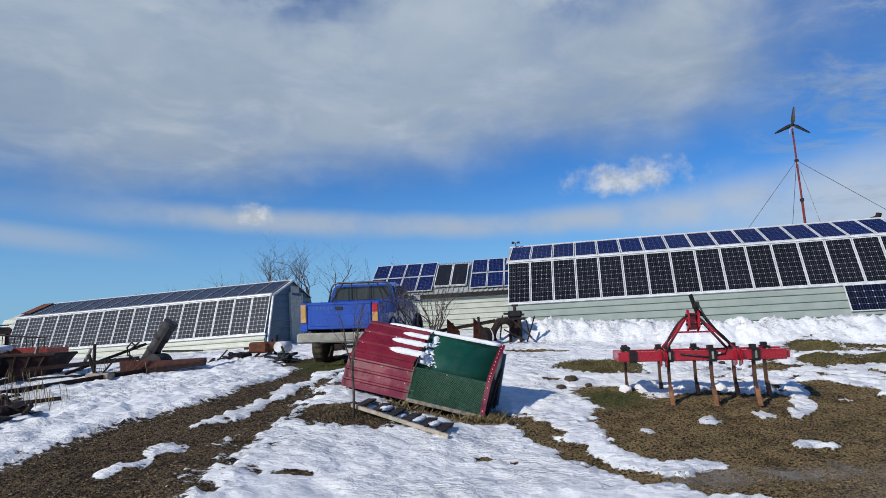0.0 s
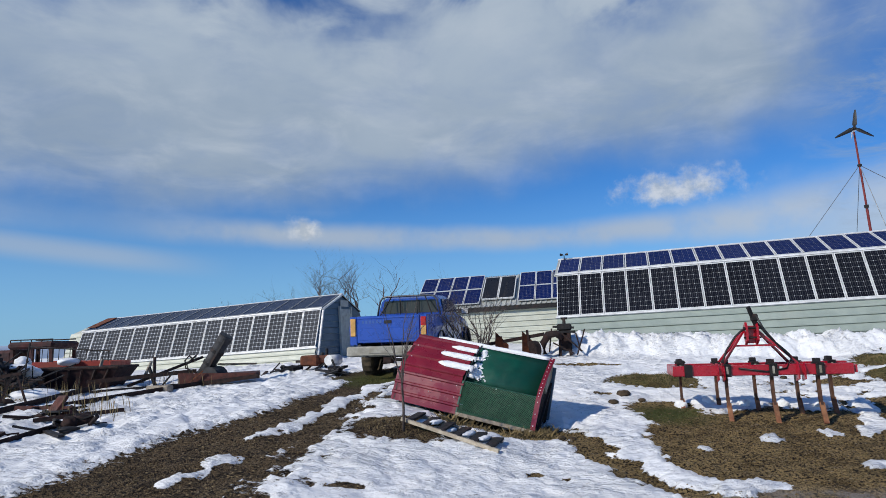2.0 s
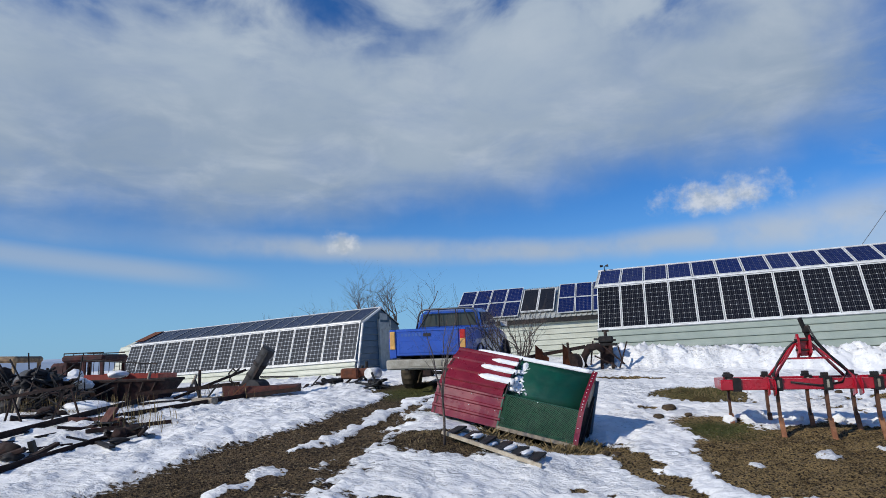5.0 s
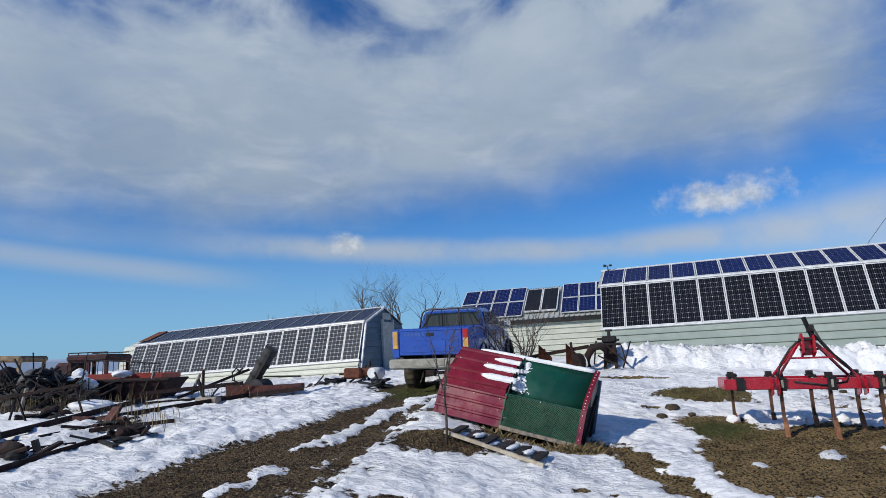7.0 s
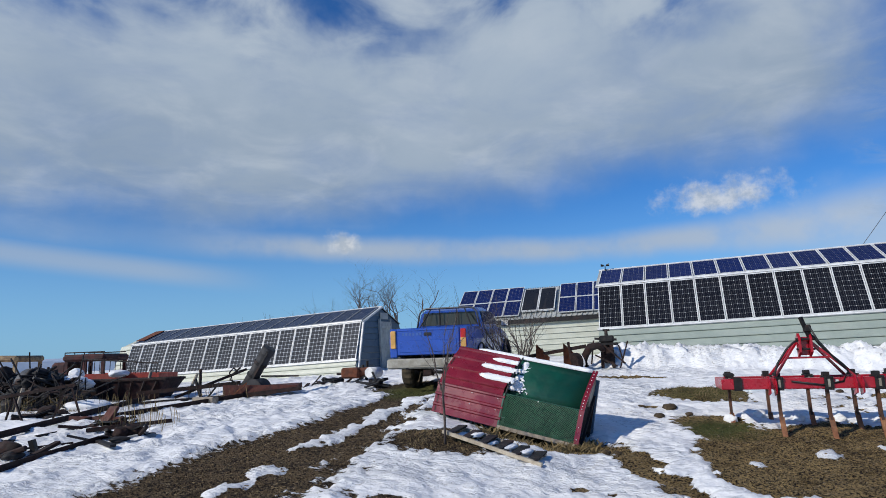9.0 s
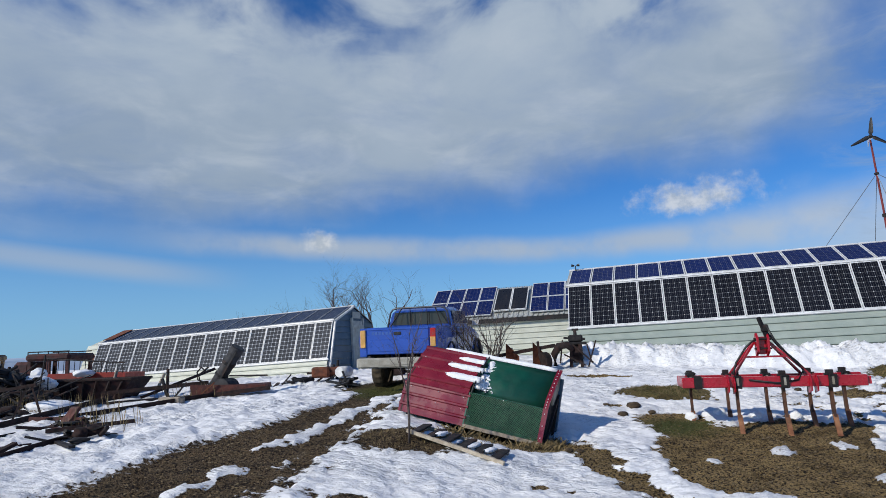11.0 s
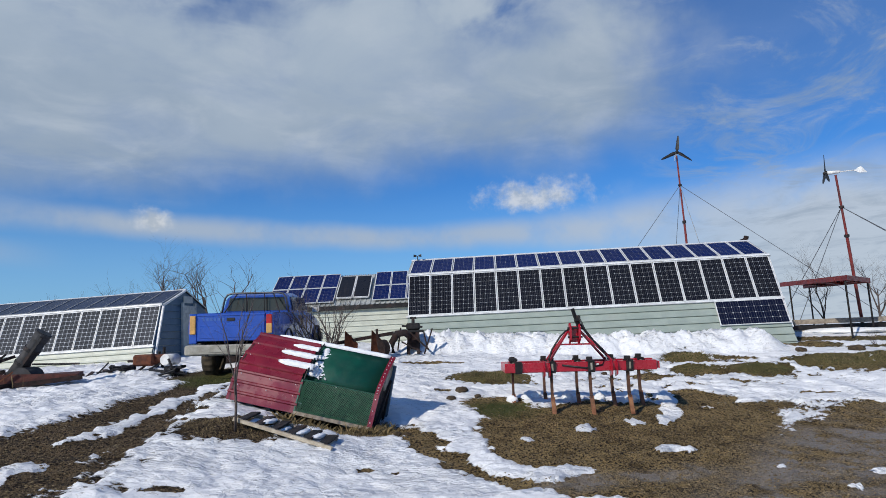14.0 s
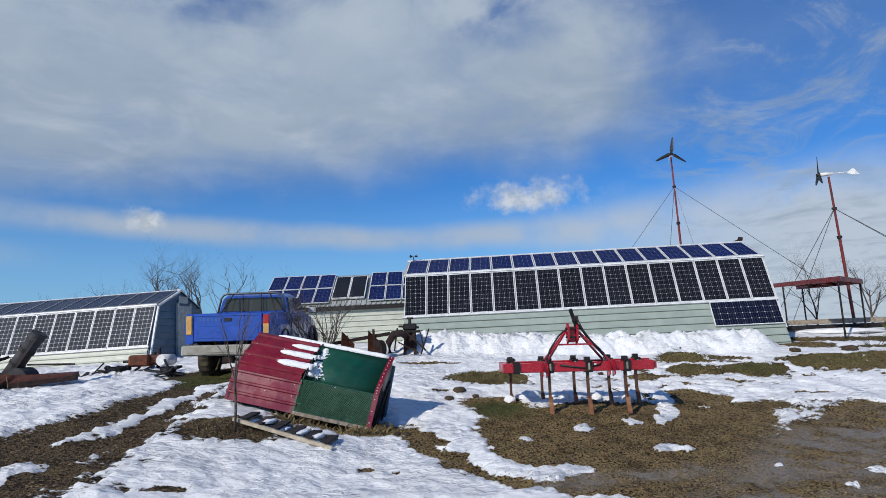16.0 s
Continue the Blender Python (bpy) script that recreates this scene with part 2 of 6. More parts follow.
GREY_DOOR = material("grey_door_boards", (0.33, 0.36, 0.35), (0.45, 0.48, 0.46), 0.8, 0.0, 6.0, 0.3, 60, (0.18, 0.17, 0.15), 0.6)
BARK = material("bark", (0.055, 0.042, 0.036), (0.12, 0.095, 0.085), 0.9, 0.0, 20.0, 0.4, 80, (0.05, 0.04, 0.035), 0.5)
CONCRETE = material("concrete", (0.30, 0.29, 0.27), (0.42, 0.41, 0.38), 0.85, 0.0, 5.0, 0.4, 60, (0.18, 0.17, 0.15), 0.5)
WHITE = plain("white_enamel", (0.80, 0.80, 0.78), 0.35)
ROPE = plain("steel_rope", (0.18, 0.19, 0.20), 0.5, 0.6)
MAST_RED = material("mast_red", (0.15, 0.018, 0.016), (0.22, 0.03, 0.025), 0.5, 0.0, 4.0, 0.1, 60, (0.06, 0.03, 0.03), 0.6)
GREY_PIPE = material("grey_pipe", (0.018, 0.018, 0.020), (0.042, 0.042, 0.046), 0.75, 0.0, 5.0, 0.2, 60, (0.05, 0.045, 0.045), 0.6)
YELLOW_OLD = material("faded_yellow", (0.13, 0.085, 0.05), (0.34, 0.24, 0.13), 0.7, 0.0, 5.0, 0.2, 60, (0.25, 0.11, 0.05), 0.6)
ORANGE_RED = material("faded_orange_red", (0.24, 0.022, 0.014), (0.36, 0.045, 0.026), 0.55, 0.0, 4.0, 0.2, 60, (0.18, 0.05, 0.03), 0.6)


def dark_glass():
    m = bpy.data.materials.new("tinted_glass")
    m.use_nodes = True
    k = Nodes(m.node_tree)
    s = k.n("ShaderNodeBsdfPrincipled", Base_Color=(0.045, 0.05, 0.045, 1), Roughness=0.08)
    k.t.links.new(s.outputs[0], k.n("ShaderNodeOutputMaterial").inputs[0])
    return m


TINT = dark_glass()


def snow_material():
    m = bpy.data.materials.new("snow")
    m.use_nodes = True
    k = Nodes(m.node_tree)
    pos = k.n("ShaderNodeTexCoord").outputs["Object"]
    a = k.noise(pos, 7.0, 6, 0.6)
    c = k.mix(k.ramp(a, 0.3, 0.7), (0.76, 0.78, 0.80), (0.88, 0.885, 0.89))
    s = k.n("ShaderNodeBsdfPrincipled", Base_Color=c, Roughness=0.55)
    k.put(s.inputs["Normal"], k.n("ShaderNodeBump", Height=k.noise(pos, 26.0, 6, 0.65), Strength=0.7, Distance=0.03))
    k.t.links.new(s.outputs[0], k.n("ShaderNodeOutputMaterial").inputs[0])
    return m


SNOW = snow_material()


def ground_material():
    """Snow where the sheet is marked as snow, mud and gravel elsewhere, with some grass and wet tracks."""
    m = bpy.data.materials.new("thawing_ground")
    m.use_nodes = True
    k = Nodes(m.node_tree)
    pos = k.n("ShaderNodeTexCoord").outputs["Object"]

    def mark(name):
        a = k.n("ShaderNodeAttribute")
        a.attribute_name = name
        return a.outputs["Fac"]

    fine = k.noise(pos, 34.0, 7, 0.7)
    mid = k.noise(pos, 2.6, 6, 0.62)
    stones = k.n("ShaderNodeTexVoronoi", Vector=pos, Scale=60.0)
    stones2 = k.n("ShaderNodeTexVoronoi", Vector=pos, Scale=110.0)
    # east mud turns ochre, its stronger light painted in as paler tones
    ochre_lit = k.ramp(k.n("ShaderNodeSeparateXYZ", Vector=pos).outputs[0], -0.6, 1.4)
    base = k.mix(ochre_lit, (0.046, 0.030, 0.015), (0.120, 0.079, 0.029))
    pale = k.mix(ochre_lit, (0.150, 0.103, 0.056), (0.350, 0.245, 0.105))
    mud = k.mix(k.ramp(k.math("ADD", k.math("MULTIPLY", mid, 0.45), k.math("MULTIPLY", fine, 0.55)), 0.43, 0.57), base, pale)
    chip = k.n("ShaderNodeSeparateXYZ", Vector=stones.outputs["Color"])
    mud = k.mix(k.math("MULTIPLY", k.ramp(stones.outputs["Distance"], 0.42, 0.22), k.ramp(chip.outputs[0], 0.5, 0.9, 0.0, 0.6)), mud, k.mix(chip.outputs[1], (0.14, 0.095, 0.042), (0.33, 0.24, 0.115)))
    mud = k.mix(k.math("MULTIPLY", k.ramp(stones2.outputs["Distance"], 0.40, 0.2), k.ramp(fine, 0.45, 0.62, 0.0, 0.6)), mud, k.mix(stones2.outputs["Color"], (0.11, 0.075, 0.034), (0.28, 0.20, 0.095)))
    # near-black where the grain is low: shade of crevices put into the colour
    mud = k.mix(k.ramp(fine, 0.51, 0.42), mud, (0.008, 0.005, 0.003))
    grass = k.mix(k.ramp(k.noise(pos, 40.0, 4), 0.35, 0.65), (0.030, 0.045, 0.010), (0.12, 0.12, 0.032))
    mud = k.mix(k.math("MULTIPLY", mark("grass"), k.ramp(mid, 0.3, 0.5, 0.4, 1.0)), mud, grass)
    wet = k.math("MULTIPLY", mark("wet"), k.ramp(k.noise(pos, 1.6, 5, 0.6), 0.36, 0.6))
    mud = k.mix(wet, mud, k.mix(k.ramp(fine, 0.3, 0.7), (0.13, 0.108, 0.082), (0.26, 0.225, 0.185)))
    fringe = k.n("ShaderNodeMapping", Vector=pos)
    fringe.inputs["Scale"].default_value = (0.55, 1.3, 1.0)
    edge = k.math("ADD", mark("snow"), k.math("MULTIPLY", k.math("SUBTRACT", k.noise(fringe, 11.0, 8, 0.74, 0.6), 0.5), 1.15))
    on = k.ramp(edge, 0.47, 0.53)
    big = k.noise(pos, 1.1, 4, 0.6)
    snow = k.mix(k.ramp(k.noise(pos, 3.0, 6, 0.6), 0.3, 0.7), (0.71, 0.72, 0.735), (0.835, 0.84, 0.84))
    dirt = k.math("MULTIPLY", k.ramp(k.noise(fringe, 14.0, 9, 0.78, 0.5), 0.55, 0.65), k.ramp(big, 0.35, 0.65, 0.2, 0.85))
    snow = k.mix(dirt, snow, (0.24, 0.21, 0.17))
    col = k.mix(on, mud, snow)
    rough = k.mix(on, k.n("ShaderNodeCombineXYZ", X=k.ramp(wet, 0.2, 0.9, 0.9, 0.30)).outputs[0], (0.6, 0.6, 0.6))
    rough = k.n("ShaderNodeSeparateXYZ", Vector=rough).outputs[0]
    s = k.n("ShaderNodeBsdfPrincipled", Base_Color=col, Roughness=rough)
    s.inputs["Specular IOR Level"].default_value = 0.25
    pits = k.math("ADD", k.math("MULTIPLY", k.noise(fringe, 6.0, 8, 0.60), k.ramp(k.noise(pos, 0.9, 3, 0.5), 0.38, 0.62, 0.45, 1.7)), k.math("MULTIPLY", k.noise(pos, 2.2, 4, 0.5), 1.1))
    clod = k.math("ADD", k.math("MULTIPLY", k.noise(pos, 19.0, 8, 0.72), 1.1), k.math("MULTIPLY", stones.outputs["Distance"], -0.4))
    h = k.n("ShaderNodeMix")
    for i, v in ((0, on), (2, clod), (3, k.math("ADD", pits, 0.35))):
        k.put(h.inputs[i], v)
    h = k.math("MULTIPLY", h.outputs[0], k.math("SUBTRACT", 1.0, k.math("MULTIPLY", wet, 0.8)))
    k.put(s.inputs["Normal"], k.n("ShaderNodeBump", Height=h, Strength=1.0, Distance=0.075))
    k.t.links.new(s.outputs[0], k.n("ShaderNodeOutputMaterial").inputs[0])
    return m


GROUND = ground_material()
# ---- building helpers ----
def part(name, bm, mat, parent=None, label="", smooth=False):
    """One bmesh as one mesh object, under a thing or a part."""
    me = bpy.data.meshes.new(name)
    bm.normal_update()
    bm.to_mesh(me)
    bm.free()
    if smooth:
        me.shade_smooth()
    me.materials.append(mat)
    ob = new(name, me)
    if parent is not None:
        ob.parent = parent
    if label:
        ob["label"] = label
    return ob


def thing(name, m, label, category, group="", kind=""):
    e = new(name)
    e.empty_display_size = 0.2
    e.matrix_world = m
    return tagged(e, label, category, group, kind)


def box(bm, x0, x1, y0, y1, z0, z1, m=None, bevel=0.0):
    vs = bmesh.ops.create_cube(bm, size=1.0)["verts"]
    t = Matrix.Translation(((x0 + x1) / 2, (y0 + y1) / 2, (z0 + z1) / 2)) @ Matrix.Diagonal((x1 - x0, y1 - y0, z1 - z0, 1))
    bmesh.ops.transform(bm, matrix=t, verts=vs)
    if bevel:
        es = list({e for v in vs for e in v.link_edges})
        r = bmesh.ops.bevel(bm, geom=es, offset=bevel, segments=1, affect="EDGES")
        vs = list({v for f in r["faces"] for v in f.verts} | {v for v in vs if v.is_valid})
    if m is not None:
        bmesh.ops.transform(bm, matrix=m, verts=[v for v in vs if v.is_valid])
    return bm


def solid(*a, **k):
    return box(bmesh.new(), *a, **k)


def rod(bm, a, b, r0, r1=None, seg=8):
    """A round bar from a to b, tapering from r0 to r1."""
    a, b = Vector(a), Vector(b)
    d = b - a
    vs = bmesh.ops.create_cone(bm, cap_ends=True, segments=seg, radius1=r0, radius2=r0 if r1 is None else r1, depth=d.length)["verts"]
    bmesh.ops.transform(bm, matrix=Matrix.Translation((a + b) / 2) @ d.to_track_quat("Z", "Y").to_matrix().to_4x4(), verts=vs)
    return bm


def bar(a, b, r0, r1=None, seg=8):
    return rod(bmesh.new(), a, b, r0, r1, seg)


def beam(bm, a, b, w, h):
    """A square bar from a to b."""
    a, b = Vector(a), Vector(b)
    d = b - a
    vs = bmesh.ops.create_cube(bm, size=1.0)["verts"]
    q = d.to_track_quat("X", "Z").to_matrix().to_4x4()
    bmesh.ops.transform(bm, matrix=Matrix.Translation((a + b) / 2) @ q @ Matrix.Diagonal((d.length, w, h, 1)), verts=vs)
    return bm


def sweep(points, r, seg=6, closed=False):
    """A bent round tube through points."""
    bm = bmesh.new()
    rings, n = [], len(points)
    pts = [Vector(p) for p in points]
    for i, p in enumerate(pts):
        d = (pts[min(i + 1, n - 1)] - pts[max(i - 1, 0)]).normalized()
        q = d.to_track_quat("Z", "Y").to_matrix()
        rr = r[i] if isinstance(r, (list, tuple)) else r
        rings.append([bm.verts.new(p + q @ Vector((math.cos(t) * rr, math.sin(t) * rr, 0))) for t in (2 * math.pi * j / seg for j in range(seg))])
    for a, b in zip(rings, rings[1:]):
        for j in range(seg):
            bm.faces.new((a[j], a[(j + 1) % seg], b[(j + 1) % seg], b[j]))
    bm.faces.new(rings[0][::-1])
    bm.faces.new(rings[-1])
    return bm


def prism(outline, x0, x1):
    """An outline in (y, z) drawn out along x."""
    bm = bmesh.new()
    a = [bm.verts.new((x0, y, z)) for y, z in outline]
    b = [bm.verts.new((x1, y, z)) for y, z in outline]
    n = len(outline)
    for i in range(n):
        bm.faces.new((a[i], a[(i + 1) % n], b[(i + 1) % n], b[i]))
    bm.faces.new(a[::-1])
    bm.faces.new(b)
    bmesh.ops.recalc_face_normals(bm, faces=bm.faces)
    return bm


def slope(y0, z0, y1, z1):
    """A frame on a sloping face: x along the shed, y up the slope, z outwards."""
    u = Vector((0, y1 - y0, z1 - z0)).normalized()
    n = Vector((1, 0, 0)).cross(u)
    m = Matrix((Vector((1, 0, 0)), u, n)).transposed().to_4x4()
    m.translation = (0, y0, z0)
    return m


# ---- terrain ----
GX = (-60, -14, -9, -5, -2.5, 0, 3, 6, 10, 15, 60)
GY = (-20, 3, 6, 8, 10, 12.5, 15.5, 19, 25, 70)
GZ = (
    (-.1, 0, 0, 0, 0, 0, -.05, -.1, -.1, -.1, -.5),
    (.2, .3, .25, .2, .12, .0, -.05, -.1, -.1, -.1, -.3),
    (.3, .5, .5, .5, .45, .10, .03, .0, .0, .1, .1),
    (.3, .6, .6, .65, .68, .34, .25, .12, .15, .3, .3),
    (.4, .7, .7, .7, .8, .65, .5, .4, .5, .6, .6),
    (.5, .75, .75, .75, .85, .9, .85, .8, .9, 1.0, .8),
    (.5, .8, .85, .95, 1.05, 1.2, 1.25, 1.2, 1.2, 1.2, 1.0),
    (.5, .85, .95, 1.1, 1.2, 1.3, 1.3, 1.3, 1.3, 1.3, 1.1),
    (.4, .8, .95, 1.1, 1.2, 1.3, 1.3, 1.3, 1.3, 1.3, 1.1),
    (-1., -.5, -.3, -.2, 0, 0, 0, 0, 0, 0, -.5),
)


def terrain(x, y):
    """The bare ground's height; works on arrays."""
    x, y = np.asarray(x, float), np.asarray(y, float)
    z = np.zeros(np.broadcast(x, y).shape)
    gx, gy, gz = np.array(GX, float), np.array(GY, float), np.array(GZ)
    for dx, dy in ((0, 0), (.6, .5), (-.6, .5), (.6, -.5), (-.6, -.5)):
        xx, yy = np.clip(x + dx, gx[0], gx[-1] - 1e-6), np.clip(y + dy, gy[0], gy[-1] - 1e-6)
        i, j = np.searchsorted(gx, xx, "right") - 1, np.searchsorted(gy, yy, "right") - 1
        i, j = np.clip(i, 0, len(gx) - 2), np.clip(j, 0, len(gy) - 2)
        u, v = (xx - gx[i]) / (gx[i + 1] - gx[i]), (yy - gy[j]) / (gy[j + 1] - gy[j])
        z = z + (gz[j, i] * (1 - u) + gz[j, i + 1] * u) * (1 - v) + (gz[j + 1, i] * (1 - u) + gz[j + 1, i + 1] * u) * v
    z = z / 5
    far = np.maximum(np.hypot(x, y) - 60, 0)
    return z - far * 0.012 * np.exp(-far / 900) - 8.0 * (1 - np.exp(-far / 400))


def at(x, y, dz=0.0):
    return float(terrain(x, y)) + dz


def near(x, y, cx, cy, rx, ry, turn=0.0):
    """1 at the centre of an ellipse, 0.5 on its rim, 0 well outside."""
    c, s = math.cos(radians(turn)), math.sin(radians(turn))
    u, v = (x - cx) * c + (y - cy) * s, (y - cy) * c - (x - cx) * s
    return np.clip(1.5 - np.hypot(u / rx, v / ry), 0, 1)


def strip(x, y, pts, w0, w1):
    """Like near(), along a line that goes from width w0 to w1."""
    best = np.full(x.shape, 9.0)
    n = len(pts) - 1
    for i, ((ax, ay), (bx, by)) in enumerate(zip(pts, pts[1:])):
        dx, dy = bx - ax, by - ay
        t = np.clip(((x - ax) * dx + (y - ay) * dy) / (dx * dx + dy * dy), 0, 1)
        w = w0 + (w1 - w0) * (i + t) / n
        best = np.minimum(best, np.hypot(x - ax - t * dx, y - ay - t * dy) / w)
    return np.clip(1.5 - best, 0, 1)


def inside(x, y, pts, soft=0.5):
    """Like near(), for a convex outline given anticlockwise."""
    best = np.full(x.shape, 9.0)
    for (ax, ay), (bx, by) in zip(pts, pts[1:] + pts[:1]):
        dx, dy = bx - ax, by - ay
        best = np.minimum(best, ((y - ay) * dx - (x - ax) * dy) / math.hypot(dx, dy))
    return np.clip(0.5 + best / soft, 0, 1)


TRACK = [(-3.25, 4.6), (-3.12, 5.8), (-2.98, 6.9), (-2.62, 7.9), (-2.45, 9.2), (-2.38, 10.8), (-2.35, 13.0)]
BARE = ((-1.12, 7.55, 0.72, 0.42, -8), (-1.48, 5.78, 0.20, 0.10, 10), (0.30, 6.55, 0.11, 0.08, 0), (0.64, 6.46, 0.09, 0.05, 0), (0.10, 8.45, 0.95, 0.30, -17), (0.98, 8.15, 0.22, 0.16, 0),
        (2.75, 11.3, 0.80, 0.46, -4), (1.85, 13.1, 0.75, 0.18, -10), (5.76, 11.1, 0.30, 0.24, -8), (7.35, 12.5, 0.55, 0.40, -20), (6.95, 11.4, 0.5, 0.28, -16), (8.1, 11.1, 0.55, 0.42, -18))
BARE_EAST = ((9.95, 11.3, 0.9, 0.6, -17), (11.4, 11.1, 0.9, 0.5, -15), (10.5, 13.1, 1.1, 0.35, -24), (7.9, 9.45, 0.36, 0.08, -15), (12.3, 14.0, 2.6, 0.6, -15), (14.5, 12.6, 1.6, 0.8, -15),
             (12.6, 12.4, 1.0, 0.3, -15), (8.3, 12.35, 0.4, 0.22, -20), (-2.6, 13.2, 0.9, 1.0, 0), (-1.4, 9.7, 0.5, 0.35, 20), (1.7, 10.35, 0.13, 0.10, 0), (12.0, 10.3, 0.8, 0.2, -12), (2.45, 9.45, 0.62, 0.42, 0), (2.5, 8.95, 0.5, 0.45, 0), (5.75, 9.6, 0.65, 0.5, -10))
ISLES = ((3.99, 7.0, 0.27, 0.17, -6), (3.33, 8.02, 0.11, 0.16, 0), (4.10, 8.25, 0.10, 0.16, 0), (2.34, 7.56, 0.12, 0.08, 0), (2.42, 5.42, 0.26, 0.10, -8), (5.62, 5.68, 0.16, 0.14, -15), (4.95, 5.36, 0.11, 0.05, -12),
         (4.74, 6.11, 0.08, 0.04, 0), (-2.95, 6.46, 0.10, 0.11, 0), (-3.3, 4.95, 0.13, 0.09, 0), (5.6, 8.95, 0.12, 0.08, 0), (3.0, 9.55, 0.22, 0.12, 0), (4.5, 9.5, 0.26, 0.12, 0))


def cover(x, y):
    """Marks of snow, grass and wet mud over the plan."""
    bare = strip(x, y, TRACK, 1.12, 0.42)
    bare = np.maximum(bare, inside(x, y, [(1.75, 6.3), (2.1, 5.75), (2.9, 2.5), (14, 2.0), (13.2, 8.3), (9.0, 9.2), (7.9, 9.3), (6.9, 10.35), (5.5, 10.5), (4.6, 10.0), (3.4, 9.75), (2.3, 9.95), (1.9, 9.3), (1.8, 7.3)], 0.4))
    bare = np.maximum(bare, strip(x, y, [(0.98, 7.95), (1.08, 7.4), (1.25, 7.0), (1.52, 6.55), (1.85, 6.0)], 0.20, 0.20))
    for e in BARE + BARE_EAST:
        bare = np.maximum(bare, near(x, y, *e))
    snow = 1 - bare
    # the strip between the wheel tracks, tongues and isles that have not melted yet
    for pts, w0, w1 in (([(-2.92, 7.22), (-2.70, 7.5), (-2.52, 8.4), (-2.36, 9.5), (-2.1, 11.8)], 0.11, 0.17), ([(-3.12, 5.55), (-3.0, 5.95), (-2.84, 6.4)], 0.06, 0.11),
                        ([(1.4, 8.1), (1.6, 7.3), (1.82, 6.5), (2.15, 6.28), (2.5, 6.32)], 0.26, 0.20), ([(5.5, 10.4), (5.22, 9.4), (4.9, 8.7), (4.45, 8.15)], 0.20, 0.09)):
        snow = np.maximum(snow, strip(x, y, pts, w0, w1))
    # thin melting sheet, torn into streaks
    torn = inside(x, y, [(5.0, 8.15), (5.8, 7.6), (6.9, 8.05), (8.3, 8.95), (8.0, 10.0), (7.2, 10.2), (6.75, 9.3), (6.2, 8.6)], 0.7)
    snow = np.maximum(snow, 0.66 * torn)
    for e in ISLES:
        snow = np.maximum(snow, near(x, y, *e))
    grass = np.maximum(near(x, y, 2.35, 9.1, 0.5, 0.4), near(x, y, -2.3, 12.6, 1.0, 0.9))
    for e in ((2.72, 11.35, 0.8, 0.5), (7.5, 12.7, 0.8, 0.4), (8.13, 11.2, 0.75, 0.45), (10.2, 11.4, 1.5, 0.65), (7.0, 11.55, 0.55, 0.3), (14, 13.2, 2.5, 1.2)):
        grass = np.maximum(grass, 0.6 * near(x, y, *e))
    wet = np.maximum(strip(x, y, [(3.6, 4.6), (5.0, 5.9), (6.4, 7.1), (9.0, 8.1), (13, 9.0)], 0.75, 0.65), strip(x, y, [(2.2, 5.9), (3.8, 6.2)], 0.2, 0.2))
    return snow, grass, wet


SHED_FOOT = ((1.9, 14.9), (4.5, 14.35), (7.2, 13.65), (9.4, 13.15))     # the line of the snow bank before the pale shed


def relief(x, y, snow, n1, n2, n3):
    """The surface's height over the bare terrain."""
    lump = near(x, y, -0.95, 7.6, 0.95, 0.6, -20) * 0.14 - near(x, y, -0.1, 8.5, 0.9, 0.45, -17) * 0.12 + near(x, y, -1.15, 8.75, 0.75, 0.5, -17) * 0.10
    for e in ((2.72, 11.35, 0.66, 0.42), (7.47, 12.74, 0.6, 0.34), (8.13, 11.2, 0.6, 0.4), (10.0, 11.4, 1.0, 0.55), (11.4, 11.3, 0.7, 0.45), (10.5, 13.1, 1.1, 0.4), (7.0, 11.55, 0.45, 0.25)):
        lump = lump + 0.09 * near(x, y, *e)
    ruts = strip(x, y, TRACK, 0.95, 0.4)
    thick = np.clip((snow - 0.42) / 0.3, 0, 1) * (0.018 + 0.035 * (n1 + 0.5))
    bank = strip(x, y, SHED_FOOT, 0.42, 0.42)
    bank = np.clip(bank, 0, 1) ** 0.8 * (0.36 + 0.10 * n2 + 0.05 * n3)
    left = np.clip((-2.9 - x) / 1.5, 0, 1) * np.clip((y - 6) / 2, 0, 1) * (0.03 + 0.045 * n2) * snow
    return lump + thick + bank + left - ruts * 0.05 + n3 * 0.022 + n2 * 0.028


def spread(a, b, n):
    return list(np.linspace(a, b, n, endpoint=False))


